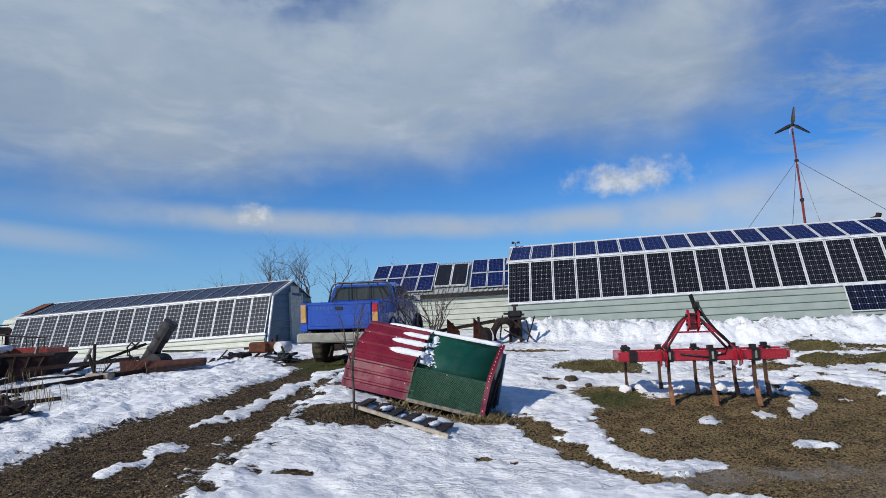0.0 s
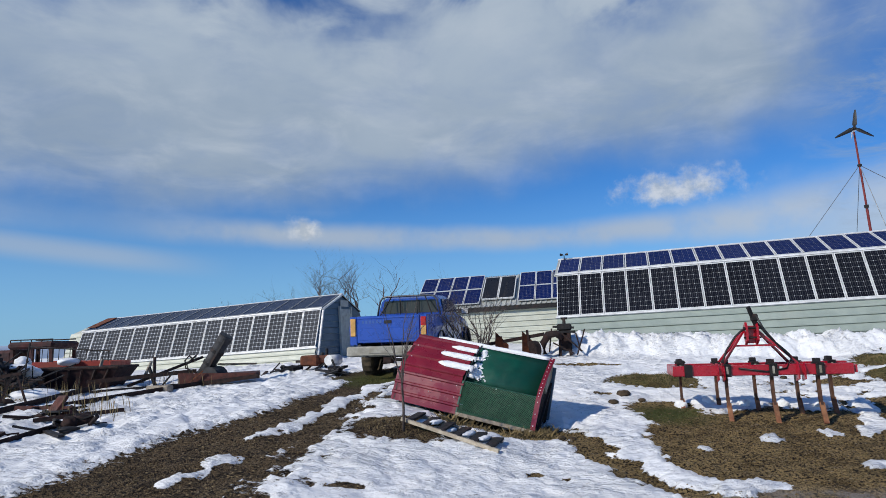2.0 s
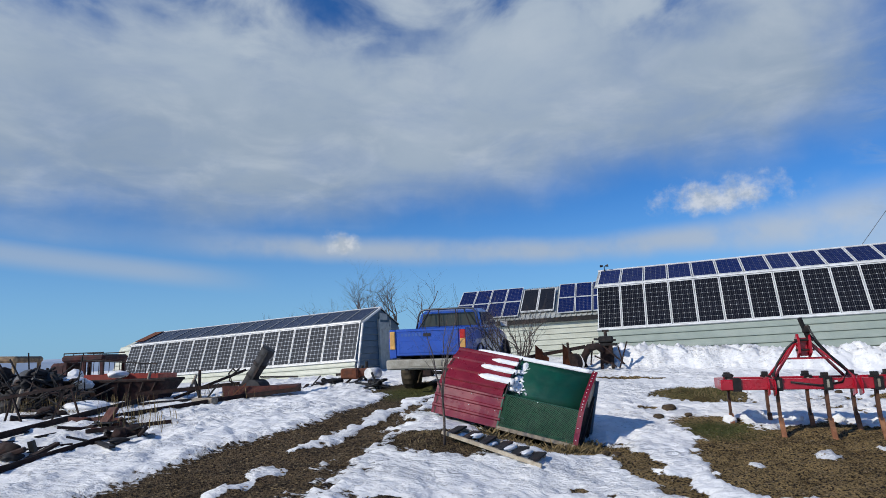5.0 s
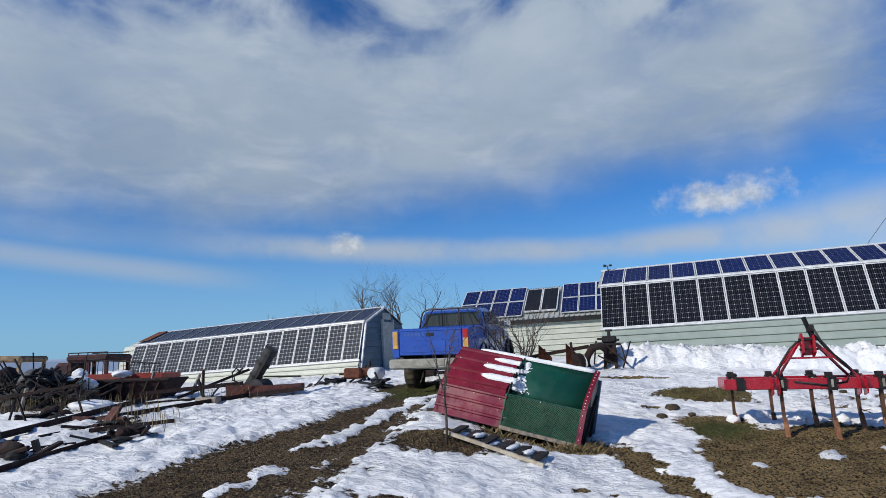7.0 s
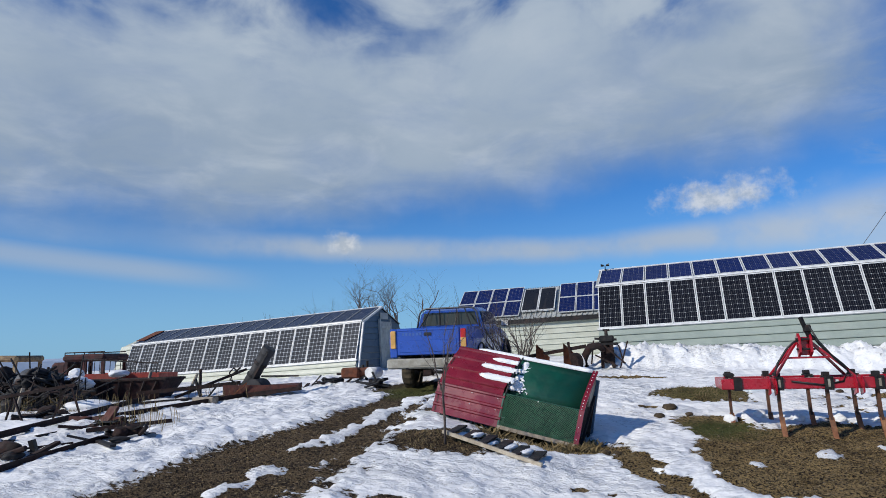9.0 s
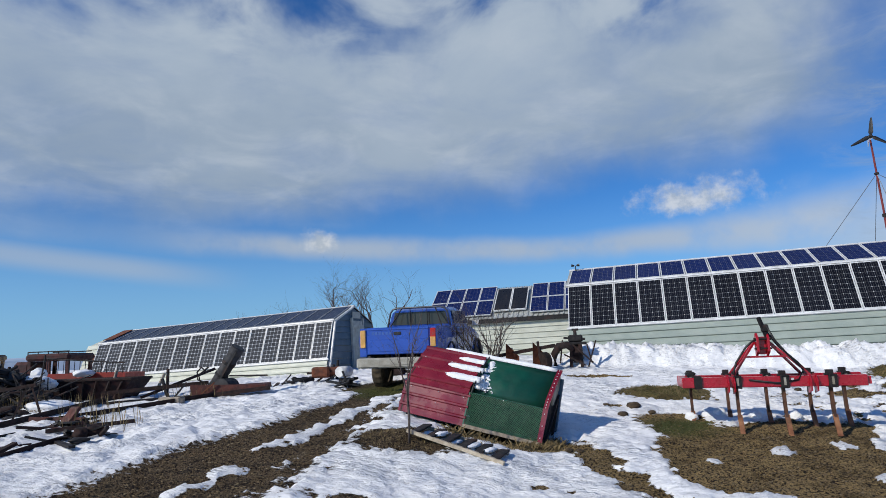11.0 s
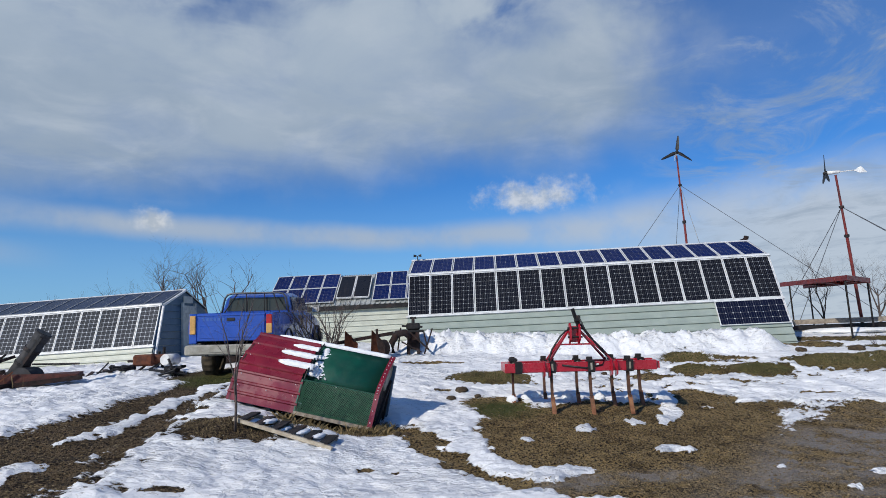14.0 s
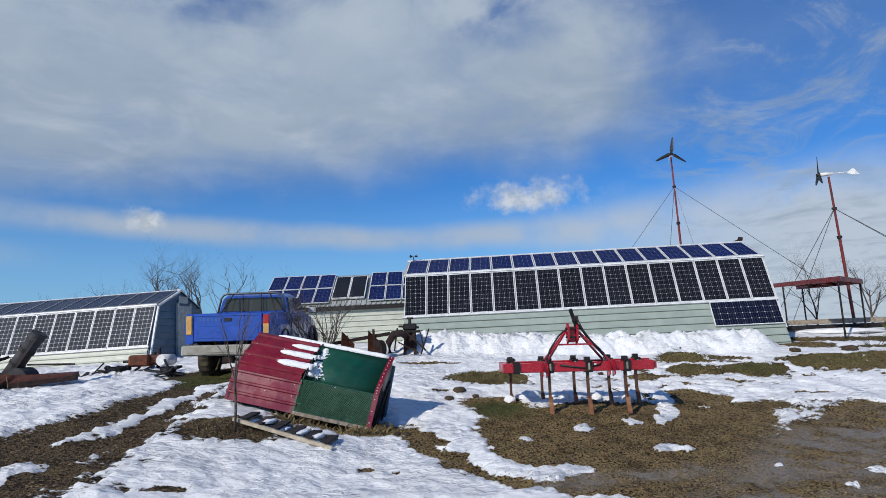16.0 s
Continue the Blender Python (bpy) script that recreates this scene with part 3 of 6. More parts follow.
def make_ground():
    xs = [-3000, -1200, -500, -220, -110, -60, -36, -26] + spread(-20, -7, 90) + spread(-7, 8.5, 330) + spread(8.5, 20, 130) + [20, 26, 36, 60, 110, 220, 500, 1200, 3000]
    ys = [-400, -100, -30, -8, 0, 2] + spread(3.5, 5, 20) + spread(5, 12, 190) + spread(12, 17, 90) + spread(17, 24, 50) + [24, 27, 32, 40, 55, 80, 140, 260, 500, 900, 1600, 2600, 4200]
    X, Y = np.meshgrid(np.array(xs, float), np.array(ys, float))
    n1, n2, n3 = np.zeros(X.size), np.zeros(X.size), np.zeros(X.size)
    for i, (x, y) in enumerate(zip(X.ravel(), Y.ravel())):
        if -21 < x < 21 and 3 < y < 25:
            n1[i] = noise.noise((x * 1.3, y * 1.3, 0.0))
            n2[i] = noise.fractal((x * 3.1, y * 3.1, 5.0), 1.0, 2.0, 4)
            n3[i] = noise.fractal((x * 11.0, y * 11.0, 9.0), 0.8, 2.0, 4)
    n1, n2, n3 = (n.reshape(X.shape) for n in (n1, n2, n3))
    wx, wy = X + n2 * 0.20 + n1 * 0.12, Y + n1 * 0.16 + n2 * 0.12
    snow, grass, wet = cover(wx, wy)
    thin = np.clip((wx - 2.5) / 2.5, 0, 1) * np.clip((wy - 9.6) / 0.8, 0, 1) * np.clip((13.2 - wy + (wx - 4.5) * -0.22) / 0.6, 0, 1)     # worn thin on the east side
    snow = np.clip(snow + 0.24 * n2 + 0.18 * n3 + thin * (0.50 * n2 + 0.15 * n3 - 0.29), 0, 1)
    Z = terrain(X, Y) + np.where((np.abs(X) < 21) & (Y > 3) & (Y < 25), relief(X, Y, snow, n1, n2, n3), 0)
    ny, nx = X.shape
    me = bpy.data.meshes.new("ground")
    idx = np.arange(ny * nx).reshape(ny, nx)
    quads = np.stack([idx[:-1, :-1], idx[:-1, 1:], idx[1:, 1:], idx[1:, :-1]], -1).reshape(-1, 4)
    me.vertices.add(ny * nx)
    me.vertices.foreach_set("co", np.stack([X, Y, Z], -1).ravel())
    me.loops.add(quads.size)
    me.loops.foreach_set("vertex_index", quads.ravel())
    me.polygons.add(len(quads))
    me.polygons.foreach_set("loop_start", np.arange(0, quads.size, 4))
    me.update(calc_edges=True)
    me.validate()
    me.shade_smooth()
    for name, v in (("snow", snow), ("grass", grass), ("wet", wet)):
        a = me.attributes.new(name, "FLOAT", "POINT")
        a.data.foreach_set("value", v.ravel().astype(np.float32))
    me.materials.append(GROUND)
    g = new("ground", me)
    tagged(g, "muddy gravel yard half covered with melting snow", "ground", kind="structure")
    return g


ground = make_ground()


def top_of(x, y):
    """The height of the finished surface."""
    hit, p, _, _ = ground.ray_cast(Vector((x, y, 30.0)), Vector((0, 0, -1)))
    return p.z if hit else at(x, y)


# far hills on the skyline, the haze of distance mixed into their colours
bm = bmesh.new()
ridge = []
for i in range(60):
    a = radians(-75 + i * 1.6)
    h = 22 + 16 * noise.noise((i * 0.21, 0, 3)) + (22 if i < 30 else 8)
    x, y = math.sin(a) * 2400, math.cos(a) * 2400
    ridge.append((bm.verts.new((x, y, -40)), bm.verts.new((x, y, h * 0.55)), bm.verts.new((x * 1.1, y * 1.1, h)), bm.verts.new((x * 1.3, y * 1.3, -40))))
for p, q in zip(ridge, ridge[1:]):
    for j in range(3):
        bm.faces.new((p[j], q[j], q[j + 1], p[j + 1]))
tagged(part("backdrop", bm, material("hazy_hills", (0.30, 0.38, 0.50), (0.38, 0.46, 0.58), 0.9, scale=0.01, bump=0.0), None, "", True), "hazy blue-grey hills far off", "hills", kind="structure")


# ---- sheds ----
def solar_panel(name, w, h, cells, m, parent, label, inset=0.022, rim=None):
    """A framed panel lying in its frame's plane; its lower left corner at m."""
    bm = bmesh.new()
    f = 0.02
    for a in ((0, w, 0, f), (0, w, h - f, h), (0, f, f, h - f), (w - f, w, f, h - f)):
        box(bm, *a, 0.0, 0.035)
    fr = part(name, bm, rim or ALU, parent, label)
    fr.matrix_local = m
    g = bmesh.new()
    vs = [g.verts.new(p) for p in ((f, f, inset), (w - f, f, inset), (w - f, h - f, inset), (f, h - f, inset))]
    back = [g.verts.new((v.co.x, v.co.y, 0.004)) for v in vs]
    top = g.faces.new(vs)
    for i in range(4):
        g.faces.new((vs[i], back[i], back[(i + 1) % 4], vs[(i + 1) % 4]))
    uv = g.loops.layers.uv.new("uv")
    for lp, c in zip(top.loops, ((0, 0), (1, 0), (1, 1), (0, 1))):
        lp[uv].uv = c
    part("glass", g, cells, fr)
    return fr


def panel_like(src, m):
    """Another panel on the same meshes."""
    a = src.copy()
    scene.collection.objects.link(a)
    a.matrix_local = m
    for ch in src.children:
        b = ch.copy()
        scene.collection.objects.link(b)
        b.parent = a
    return a


def siding(parent, mat, m, x0, x1, h0, h1, pitch, name="siding_board"):
    """Lapped sheet-metal strips across a face."""
    rows = max(1, round((h1 - h0) / pitch))
    p = (h1 - h0) / rows
    for i in range(rows):
        bm = bmesh.new()
        z = h0 + i * p
        out = ((z + 0.002, 0.004), (z + 0.002, 0.036), (z + 0.016, 0.042), (z + p * 0.3, 0.030), (z + p * 0.62, 0.024), (z + p - 0.014, 0.014), (z + p, 0.004))
        a = [bm.verts.new((x0, y, w)) for y, w in out]
        b = [bm.verts.new((x1, y, w)) for y, w in out]
        for j in range(len(out) - 1):
            bm.faces.new((a[j], b[j], b[j + 1], a[j + 1]))
        ob = part(name, bm, mat, parent)
        ob.matrix_local = m


def coop(name, m, L, sec, label, mat_low, pitch, n, row, top_row, ground=-0.6, rim=None):
    """A long low shed with leaning sides and a shallow roof, solar panels on both. sec: (depth, height) of panel foot, eave and ridge."""
    (d1, h1), (d2, h2), (d3, h3) = sec
    shed = thing(name, m, label, "shed")
    lean = d2 / h2
    outline = [(ground * lean, ground), (d2, h2), (d3, h3), (2 * d3 - d2, h2), (2 * d3 - ground * lean, ground)]
    part("wall", prism([(y, z) for y, z in outline], 0.02, L - 0.02), mat_low, shed)
    face = slope(0, 0, d2, h2)
    sl = math.hypot(d2, h2)
    foot = math.hypot(d1, h1)
    siding(shed, mat_low, face, 0.0, L, ground, foot - 0.02, pitch)
    back = Matrix.Translation((L, 2 * d3, 0)) @ pose(0, 0, 0, 0, 0, 180) @ face
    siding(shed, mat_low, back, 0.0, L, ground, sl, pitch * 2)
    # roof sheets
    rs = slope(d2, h2, d3, h3)
    rl = math.hypot(d3 - d2, h3 - h2)
    for q in (rs, Matrix.Translation((L, 2 * d3, 0)) @ pose(0, 0, 0, 0, 0, 180) @ rs):
        bm = bmesh.new()
        box(bm, -0.06, L + 0.06, -0.05, rl + 0.01, 0.003, 0.028)
        ob = part("roof", bm, SHEET, shed, "pale metal roof sheet")
        ob.matrix_local = q
    r = part("ridge_cap", prism([(d3 - 0.1, h3 + 0.0), (d3, h3 + 0.06), (d3 + 0.1, h3 + 0.0), (d3, h3 + 0.035)], -0.07, L + 0.07), ALU, shed)
    # panels
    step = L / n
    first = None
    for i in range(n):
        mm = face @ Matrix.Translation((i * step + 0.008, foot, 0.02))
        if first is None:
            first = solar_panel("solar_panel", step - 0.016, sl - foot - 0.02, row, mm, shed, "dark solar panel in a pale frame")
        else:
            panel_like(first, mm)
    first = None
    for i in range(n):
        mm = rs @ Matrix.Translation((i * step + 0.012, 0.05, 0.03))
        if first is None:
            first = solar_panel("roof_panel", step - 0.024, rl - 0.13, top_row, mm, shed, "blue solar panel on the roof", rim=rim)
        else:
            panel_like(first, mm)
    # pale strips along the panel rows
    for y0 in (foot - 0.055, sl - 0.012):
        ob = part("trim_strip", solid(-0.03, L + 0.03, y0, y0 + 0.045, 0.02, 0.07), ALU, shed)
        ob.matrix_local = face
    return shed, face, rs, foot, sl


WHITE_AT = pose(1.543, 15.428, 1.324) @ pose(0, 0, 0, 0, -0.8, math.degrees(-0.23))
white_shed, wface, wroof, wfoot, wsl = coop("solar_shed", WHITE_AT, 9.25, ((0.33, 0.697), (0.842, 1.782), (2.05, 2.317)),
    "low pale green metal shed covered with solar panels", SIDING, 0.185, 16, MONO, POLY)
lp = solar_panel("lower_panel", 1.62, 0.66, MONO_WIDE, wface @ Matrix.Translation((9.25 - 1.64, 0.06, 0.045)), white_shed, "wide dark solar panel below the others")
part("end_trim", prism([(-0.02, -0.02), (0.842, 1.79), (2.05, 2.35), (2.05, 2.27), (0.90, 1.74), (0.06, -0.02)], 9.25 - 0.01, 9.29), ALU, white_shed)
# stove pipe elbow on the far end and a little wind vane at the near end
part("flue", sweep([(9.05, 2.2, 2.1), (9.06, 2.2, 2.27), (9.10, 2.2, 2.33), (9.18, 2.2, 2.36), (9.26, 2.2, 2.38), (9.31, 2.2, 2.43), (9.33, 2.2, 2.50)], 0.065, 10), RUST_DARK, white_shed, "dark bent stove pipe", True)
vane = part("wind_gauge", bar((0.12, 1.9, 2.2), (0.12, 1.9, 2.46), 0.012), BLACK, white_shed)
for s in (-1, 1):
    part("cup", rod(bmesh.new(), (0.12 + s * 0.03, 1.9, 2.46), (0.12 + s * 0.11, 1.9, 2.47), 0.022, 0.04), BLACK, vane)

LEFT_AT = pose(-14.212, 19.895, 0.91) @ pose(0, 0, 0, 0, -1.95, math.degrees(-0.26))
left_shed, lface, lroof, lfoot, lsl = coop("solar_coop", LEFT_AT, 9.4, ((0.098, 0.284), (0.505, 1.386), (1.669, 1.856)),
    "low cream metal coop with dark solar panels and a grey-blue gable", SIDING_CREAM, 0.17, 16, MONO_OLD, DARK_POLY, rim=FRAME_GREY)
part("end_wall", prism([(-0.1, -0.3), (0.50, 1.36), (1.669, 1.83), (2.84, 1.36), (3.4, -0.3)], -0.55, 0.0), SIDING_CREAM, left_shed, "cream boards past the panels, streaked with rust")
siding(left_shed, SIDING_CREAM, lface, -0.55, 0.0, -0.3, lsl, 0.17)
for y0, y1 in ((0.30, 0.62), (0.80, 1.05)):
    streak = part("rust_streak", solid(-0.20, -0.02, y0, y1, 0.030, 0.046), RUST, left_shed, "rust streak")
    streak.matrix_local = lface
# gable end with boards and a door
L = 9.4
gable_rows = 11
for i in range(gable_rows):
    z0, z1 = -0.3 + i * 2.1 / gable_rows, -0.3 + (i + 1) * 2.1 / gable_rows

    def half(z):
        return 1.669 - (z * 0.505 / 1.386) if z < 1.386 else max(0.03, 1.164 * (1.856 - z) / 0.47)
    bm = bmesh.new()
    pts = [(-half(z0), z0 + 0.004), (half(z0), z0 + 0.004), (half(min(z1, 1.85)), z1 - 0.004), (-half(min(z1, 1.85)), z1 - 0.004)]
    if z0 < 1.386 < z1:
        pts = [(-half(z0), z0 + 0.004), (half(z0), z0 + 0.004), (1.164, 1.386), (half(z1), z1 - 0.004), (-half(z1), z1 - 0.004), (-1.164, 1.386)]
    a = [bm.verts.new((L - 0.02, 1.669 + y, z)) for y, z in pts]
    b = [bm.verts.new((L + (0.030 if z < (z0 + z1) / 2 else 0.012), 1.669 + y, z)) for y, z in pts]
    for j in range(len(pts)):
        bm.faces.new((a[j], a[(j + 1) % len(pts)], b[(j + 1) % len(pts)], b[j]))
    bm.faces.new(b)
    part("gable_board", bm, SIDING_BLUE, left_shed)
door = part("door", solid(L + 0.03, L + 0.07, 1.50, 2.12, -0.25, 1.42), GREY_DOOR, left_shed, "weathered grey board door")
for k_ in range(4):
    part("board", solid(L + 0.07, L + 0.085, 1.505 + k_ * 0.154, 1.65 + k_ * 0.154, -0.24, 1.41), GREY_DOOR, door)
for zz in (0.0, 0.6, 1.2):
    part("rail", solid(L + 0.085, L + 0.11, 1.50, 2.12, zz, zz + 0.08), GREY_DOOR, door)
for yy in (1.43, 2.12):
    part("door_frame", solid(L + 0.03, L + 0.10, yy, yy + 0.07, -0.25, 1.5), GREY_DOOR, left_shed)
part("hatch", solid(L + 0.032, L + 0.06, 1.55, 2.05, 1.5, 1.7), GREY_DOOR, left_shed)
for q0, q1 in (((0.0, -0.25), (0.505, 1.386)), ((0.505, 1.386), (1.669, 1.87))):
    part("end_trim", beam(bmesh.new(), (L + 0.05, *q0), (L + 0.05, *q1), 0.05, 0.05), ALU, left_shed)
part("end_trim", beam(bmesh.new(), (L + 0.03, 1.669, 1.87), (L + 0.03, 2.84, 1.386), 0.05, 0.05), IRON, left_shed)
# rusty sheet patch at the far end of the roof
rp = part("rusty_sheet", solid(-0.12, 0.32, 0.25, 1.2, 0.07, 0.085), RUST, left_shed, "rusty sheet patched over the roof")
rp.matrix_local = lroof

# the middle shed, behind, with a steeper roof
MID_AT = pose(-2.70, 21.35, 1.2) @ pose(0, 0, 0, 0, -0.8, -8.7)
mid = thing("solar_barn", MID_AT, "cream lapped metal shed with two rows of blue solar panels", "shed")
ML = 7.0
part("wall", prism([(0, -0.5), (0, 1.42), (1.72, 2.52), (3.44, 1.42), (3.44, -0.5)], 0.1, ML), SIDING_CREAM, mid)
siding(mid, SIDING_CREAM, slope(0, 0, 0, 1), 0.08, ML, -0.4, 1.36, 0.17)
mroof = slope(-0.12, 1.34, 1.72, 2.52)
mrl = math.hypot(1.84, 1.18)


def ribbed(w, h, pitch, rib, depth, t=0.006):
    """A trapezoidal sheet: ribs run along y."""
    bm = bmesh.new()
    xs = []
    n = round(w / pitch)
    for i in range(n):
        x = i * pitch
        xs += [(x, 0), (x + pitch - rib * 2, 0), (x + pitch - rib * 1.5, depth), (x + pitch - rib * 0.5, depth)]
    xs.append((n * pitch, 0))
    for off in (0.0, -t):
        a = [bm.verts.new((x, 0, z + off)) for x, z in xs]
        b = [bm.verts.new((x, h, z + off)) for x, z in xs]
        for j in range(len(xs) - 1):
            q = (a[j], a[j + 1], b[j + 1], b[j])
            bm.faces.new(q if off == 0 else q[::-1])
    return bm


for q in (mroof, Matrix.Translation((ML, 3.44, 0)) @ pose(0, 0, 0, 0, 0, 180) @ mroof):
    ob = part("roof", ribbed(ML, mrl, 0.17, 0.03, 0.03), SHEET, mid, "pale ribbed metal roof")
    ob.matrix_local = q @ Matrix.Translation((0, 0, 0.03))
part("eave_board", solid(0.0, ML, -0.14, -0.11, 1.22, 1.36), IRON, mid)
src = None
for x0, cols, cells in ((0.03, 4, "p"), (2.36, 2, "t"), (3.62, 5, "p")):
    for i in range(cols):
        for j in ((0, 1) if cells == "p" else (0,)):
            y0 = 0.12 + j * 1.03 if cells == "p" else 0.36
            hh = 1.01 if cells == "p" else 1.52
            mm = mroof @ Matrix.Translation((x0 + i * 0.575, y0, 0.10))
            if cells == "t":
                b_ = part("heater_panel", solid(0.03, 0.53, 0, hh, 0, 0.05, None, 0.006), GLASS_BLACK, mid, "plain black solar heater panel")
                b_.matrix_local = mm
                for fx0, fx1, fy0, fy1 in ((0.0, 0.03, 0, hh), (0.53, 0.56, 0, hh), (0.03, 0.53, -0.03, 0.0)):
                    part("panel_rim", solid(fx0, fx1, fy0, fy1, 0, 0.056), WHITE, b_, "pale metal rim")
            elif src is None:
                src = solar_panel("solar_panel", 0.555, hh, POLY, mm, mid, "blue solar panel")
            else:
                panel_like(src, mm)
# ---- pickup truck ----
def loft(sections, cap=True):
    """Skin between rings of equal length."""
    bm = bmesh.new()
    rings = [[bm.verts.new(p) for p in s] for s in sections]
    n = len(rings[0])
    for a, b in zip(rings, rings[1:]):
        for j in range(n):
            bm.faces.new((a[j], a[(j + 1) % n], b[(j + 1) % n], b[j]))
    if cap:
        bm.faces.new(rings[0][::-1])
        bm.faces.new(rings[-1])
    bmesh.ops.recalc_face_normals(bm, faces=bm.faces)
    return bm


def wheel_at(parent, x, y, r, w):
    """Axle along x."""
    bm = bmesh.new()
    prof = [(-w / 2, r * 0.6), (-w / 2, r * 0.88), (-w * 0.38, r * 0.97), (-w * 0.2, r), (w * 0.2, r), (w * 0.38, r * 0.97), (w / 2, r * 0.88), (w / 2, r * 0.6)]
    seg = 40
    rings = []
    for i in range(seg):
        a = 2 * math.pi * i / seg
        s = 1.0 - (0.025 if i % 2 else 0.0)
        rings.append([bm.verts.new((px, math.cos(a) * pr * (s if pr > r * 0.95 else 1), math.sin(a) * pr * (s if pr > r * 0.95 else 1))) for px, pr in prof])
    for i in range(seg):
        a, b = rings[i], rings[(i + 1) % seg]
        for j in range(len(prof) - 1):
            bm.faces.new((a[j], a[j + 1], b[j + 1], b[j]))
    bmesh.ops.recalc_face_normals(bm, faces=bm.faces)
    t = part("wheel", bm, RUBBER, parent, "muddy black tyre")
    t.location = (x, y, r - 0.13)
    rim = bmesh.new()
    rod(rim, (-w * 0.3, 0, 0), (w * 0.3, 0, 0), r * 0.62, seg=20)
    part("rim", rim, IRON, t)
    return t


def pickup(m):
    """Built with its tail at y = 0, driving towards +y, wheels on z = 0."""
    car = thing("pickup_truck", m, "old blue double-cab pickup with a dull pale rear bumper", "truck")
    W = 0.815

    def ring(y, w, z0, z1, r=0.07):
        return [(-w + r, y, z0), (w - r, y, z0), (w, y, z0 + r), (w + 0.012, y, (z0 + z1) / 2), (w - 0.02, y, z1 - r), (w - r, y, z1), (-w + r, y, z1), (-w + 0.02, y, z1 - r), (-w - 0.012, y, (z0 + z1) / 2), (-w, y, z0 + r)]
    # cargo bed: side walls, floor
    for s in (-1, 1):
        sec = [[(s * (W - 0.07), y, 0.62), (s * (W + f * 0.02), y, 0.62), (s * (W + 0.015 + f * 0.02), y, 0.95), (s * (W - 0.02), y, 1.20), (s * (W - 0.07), y, 1.20)] for y, f in ((0.0, 0), (0.25, 0.4), (0.6, 1.6), (1.0, 2.2), (1.4, 1.6), (1.62, 0.3))]
        part("bed_side", loft(sec), BLUE_PAINT, car)
    part("bed_floor", solid(-W + 0.05, W - 0.05, 0.03, 1.6, 0.66, 0.72), BLACK, car)
    part("bed_front", solid(-W + 0.05, W - 0.05, 1.56, 1.62, 0.7, 1.2), BLUE_PAINT, car)
    # tailgate
    gate = bmesh.new()
    box(gate, -0.66, 0.66, -0.015, 0.045, 0.66, 1.205, None, 0.014)
    tg = part("tailgate", gate, BLUE_PAINT, car, "blue tailgate with pale worn lettering")
    part("tailgate_ridge", solid(-0.66, 0.66, -0.028, -0.012, 1.15, 1.195, None, 0.006), BLUE_PAINT, tg)
    part("tailgate_panel", solid(-0.60, 0.60, -0.022, -0.012, 0.72, 0.96, None, 0.006), BLUE_PAINT, tg)
    part("handle", solid(-0.08, 0.08, -0.03, -0.013, 1.045, 1.11, None, 0.008), BLACK, tg, "black latch handle")
    lt = bmesh.new()
    for i in range(6):
        x = -0.55 + i * 0.075
        box(lt, x, x + 0.045, -0.0195, -0.0145, 1.055, 1.115)
    part("lettering", lt, plain("faded_lettering", (0.05, 0.13, 0.42), 0.4), tg, "faded lettering")
    for s in (-1, 1):
        post = part("corner_post", solid(s * 0.665 if s > 0 else -W, W if s > 0 else -0.665, -0.005, 0.06, 0.62, 1.20, None, 0.012), BLUE_PAINT, car)
        lam = part("tail_lamp", solid(min(s * 0.685, s * 0.80), max(s * 0.685, s * 0.80), -0.03, 0.02, 0.80, 1.16, None, 0.012), LAMP_RED if s > 0 else LAMP_AMBER, car, "red and amber tail lamp" if s > 0 else "sun-faded amber tail lamp")
        if s > 0:
            part("indicator", solid(s * 0.687, s * 0.797, -0.036, -0.026, 0.80, 0.985, None, 0.004), LAMP_AMBER, lam)
    # bumper with a step
    bp = bmesh.new()
    box(bp, -0.83, 0.83, -0.20, -0.04, 0.40, 0.60, None, 0.03)
    bm_ = part("rear_bumper", bp, BUMPER, car, "dull pale step bumper")
    part("bumper_step", solid(-0.34, 0.34, -0.21, -0.19, 0.46, 0.585, None, 0.006), BUMPER, bm_)
    for s_ in (-1, 1):
        part("tow_bracket", solid(s_ * 0.40 - 0.03, s_ * 0.40 + 0.03, -0.19, -0.05, 0.38, 0.45), IRON, bm_)
    # cab
    def cabring(y, w0, w1, z0, z1):
        return [(-w0, y, z0), (w0, y, z0), (w1, y, z1 - 0.06), (w1 - 0.09, y, z1), (-w1 + 0.09, y, z1), (-w1, y, z1 - 0.06)]
    lower = loft([ring(1.66, W, 0.42, 1.20), ring(3.0, W + 0.01, 0.40, 1.20), ring(3.75, W + 0.01, 0.40, 1.15)])
    part("cab_body", lower, BLUE_PAINT, car)
    upper = loft([cabring(1.68, 0.78, 0.66, 1.18, 1.585), cabring(1.86, 0.78, 0.665, 1.18, 1.63), cabring(2.6, 0.78, 0.665, 1.18, 1.64), cabring(3.15, 0.78, 0.64, 1.18, 1.60), cabring(3.72, 0.77, 0.70, 1.13, 1.22)])
    cab = part("cab_roof", upper, BLUE_PAINT, car)
    # windows, laid just proud of the cab
    def pane(name, pts, t, mat=TINT):
        bm = bmesh.new()
        n = Vector(t) * 0.012
        a = [bm.verts.new(Vector(p) + n) for p in pts]
        b = [bm.verts.new(Vector(p) - n) for p in pts]
        bm.faces.new(a)
        for i in range(len(pts)):
            bm.faces.new((a[i], b[i], b[(i + 1) % len(pts)], a[(i + 1) % len(pts)]))
        bmesh.ops.recalc_face_normals(bm, faces=bm.faces)
        return part(name, bm, mat, cab)
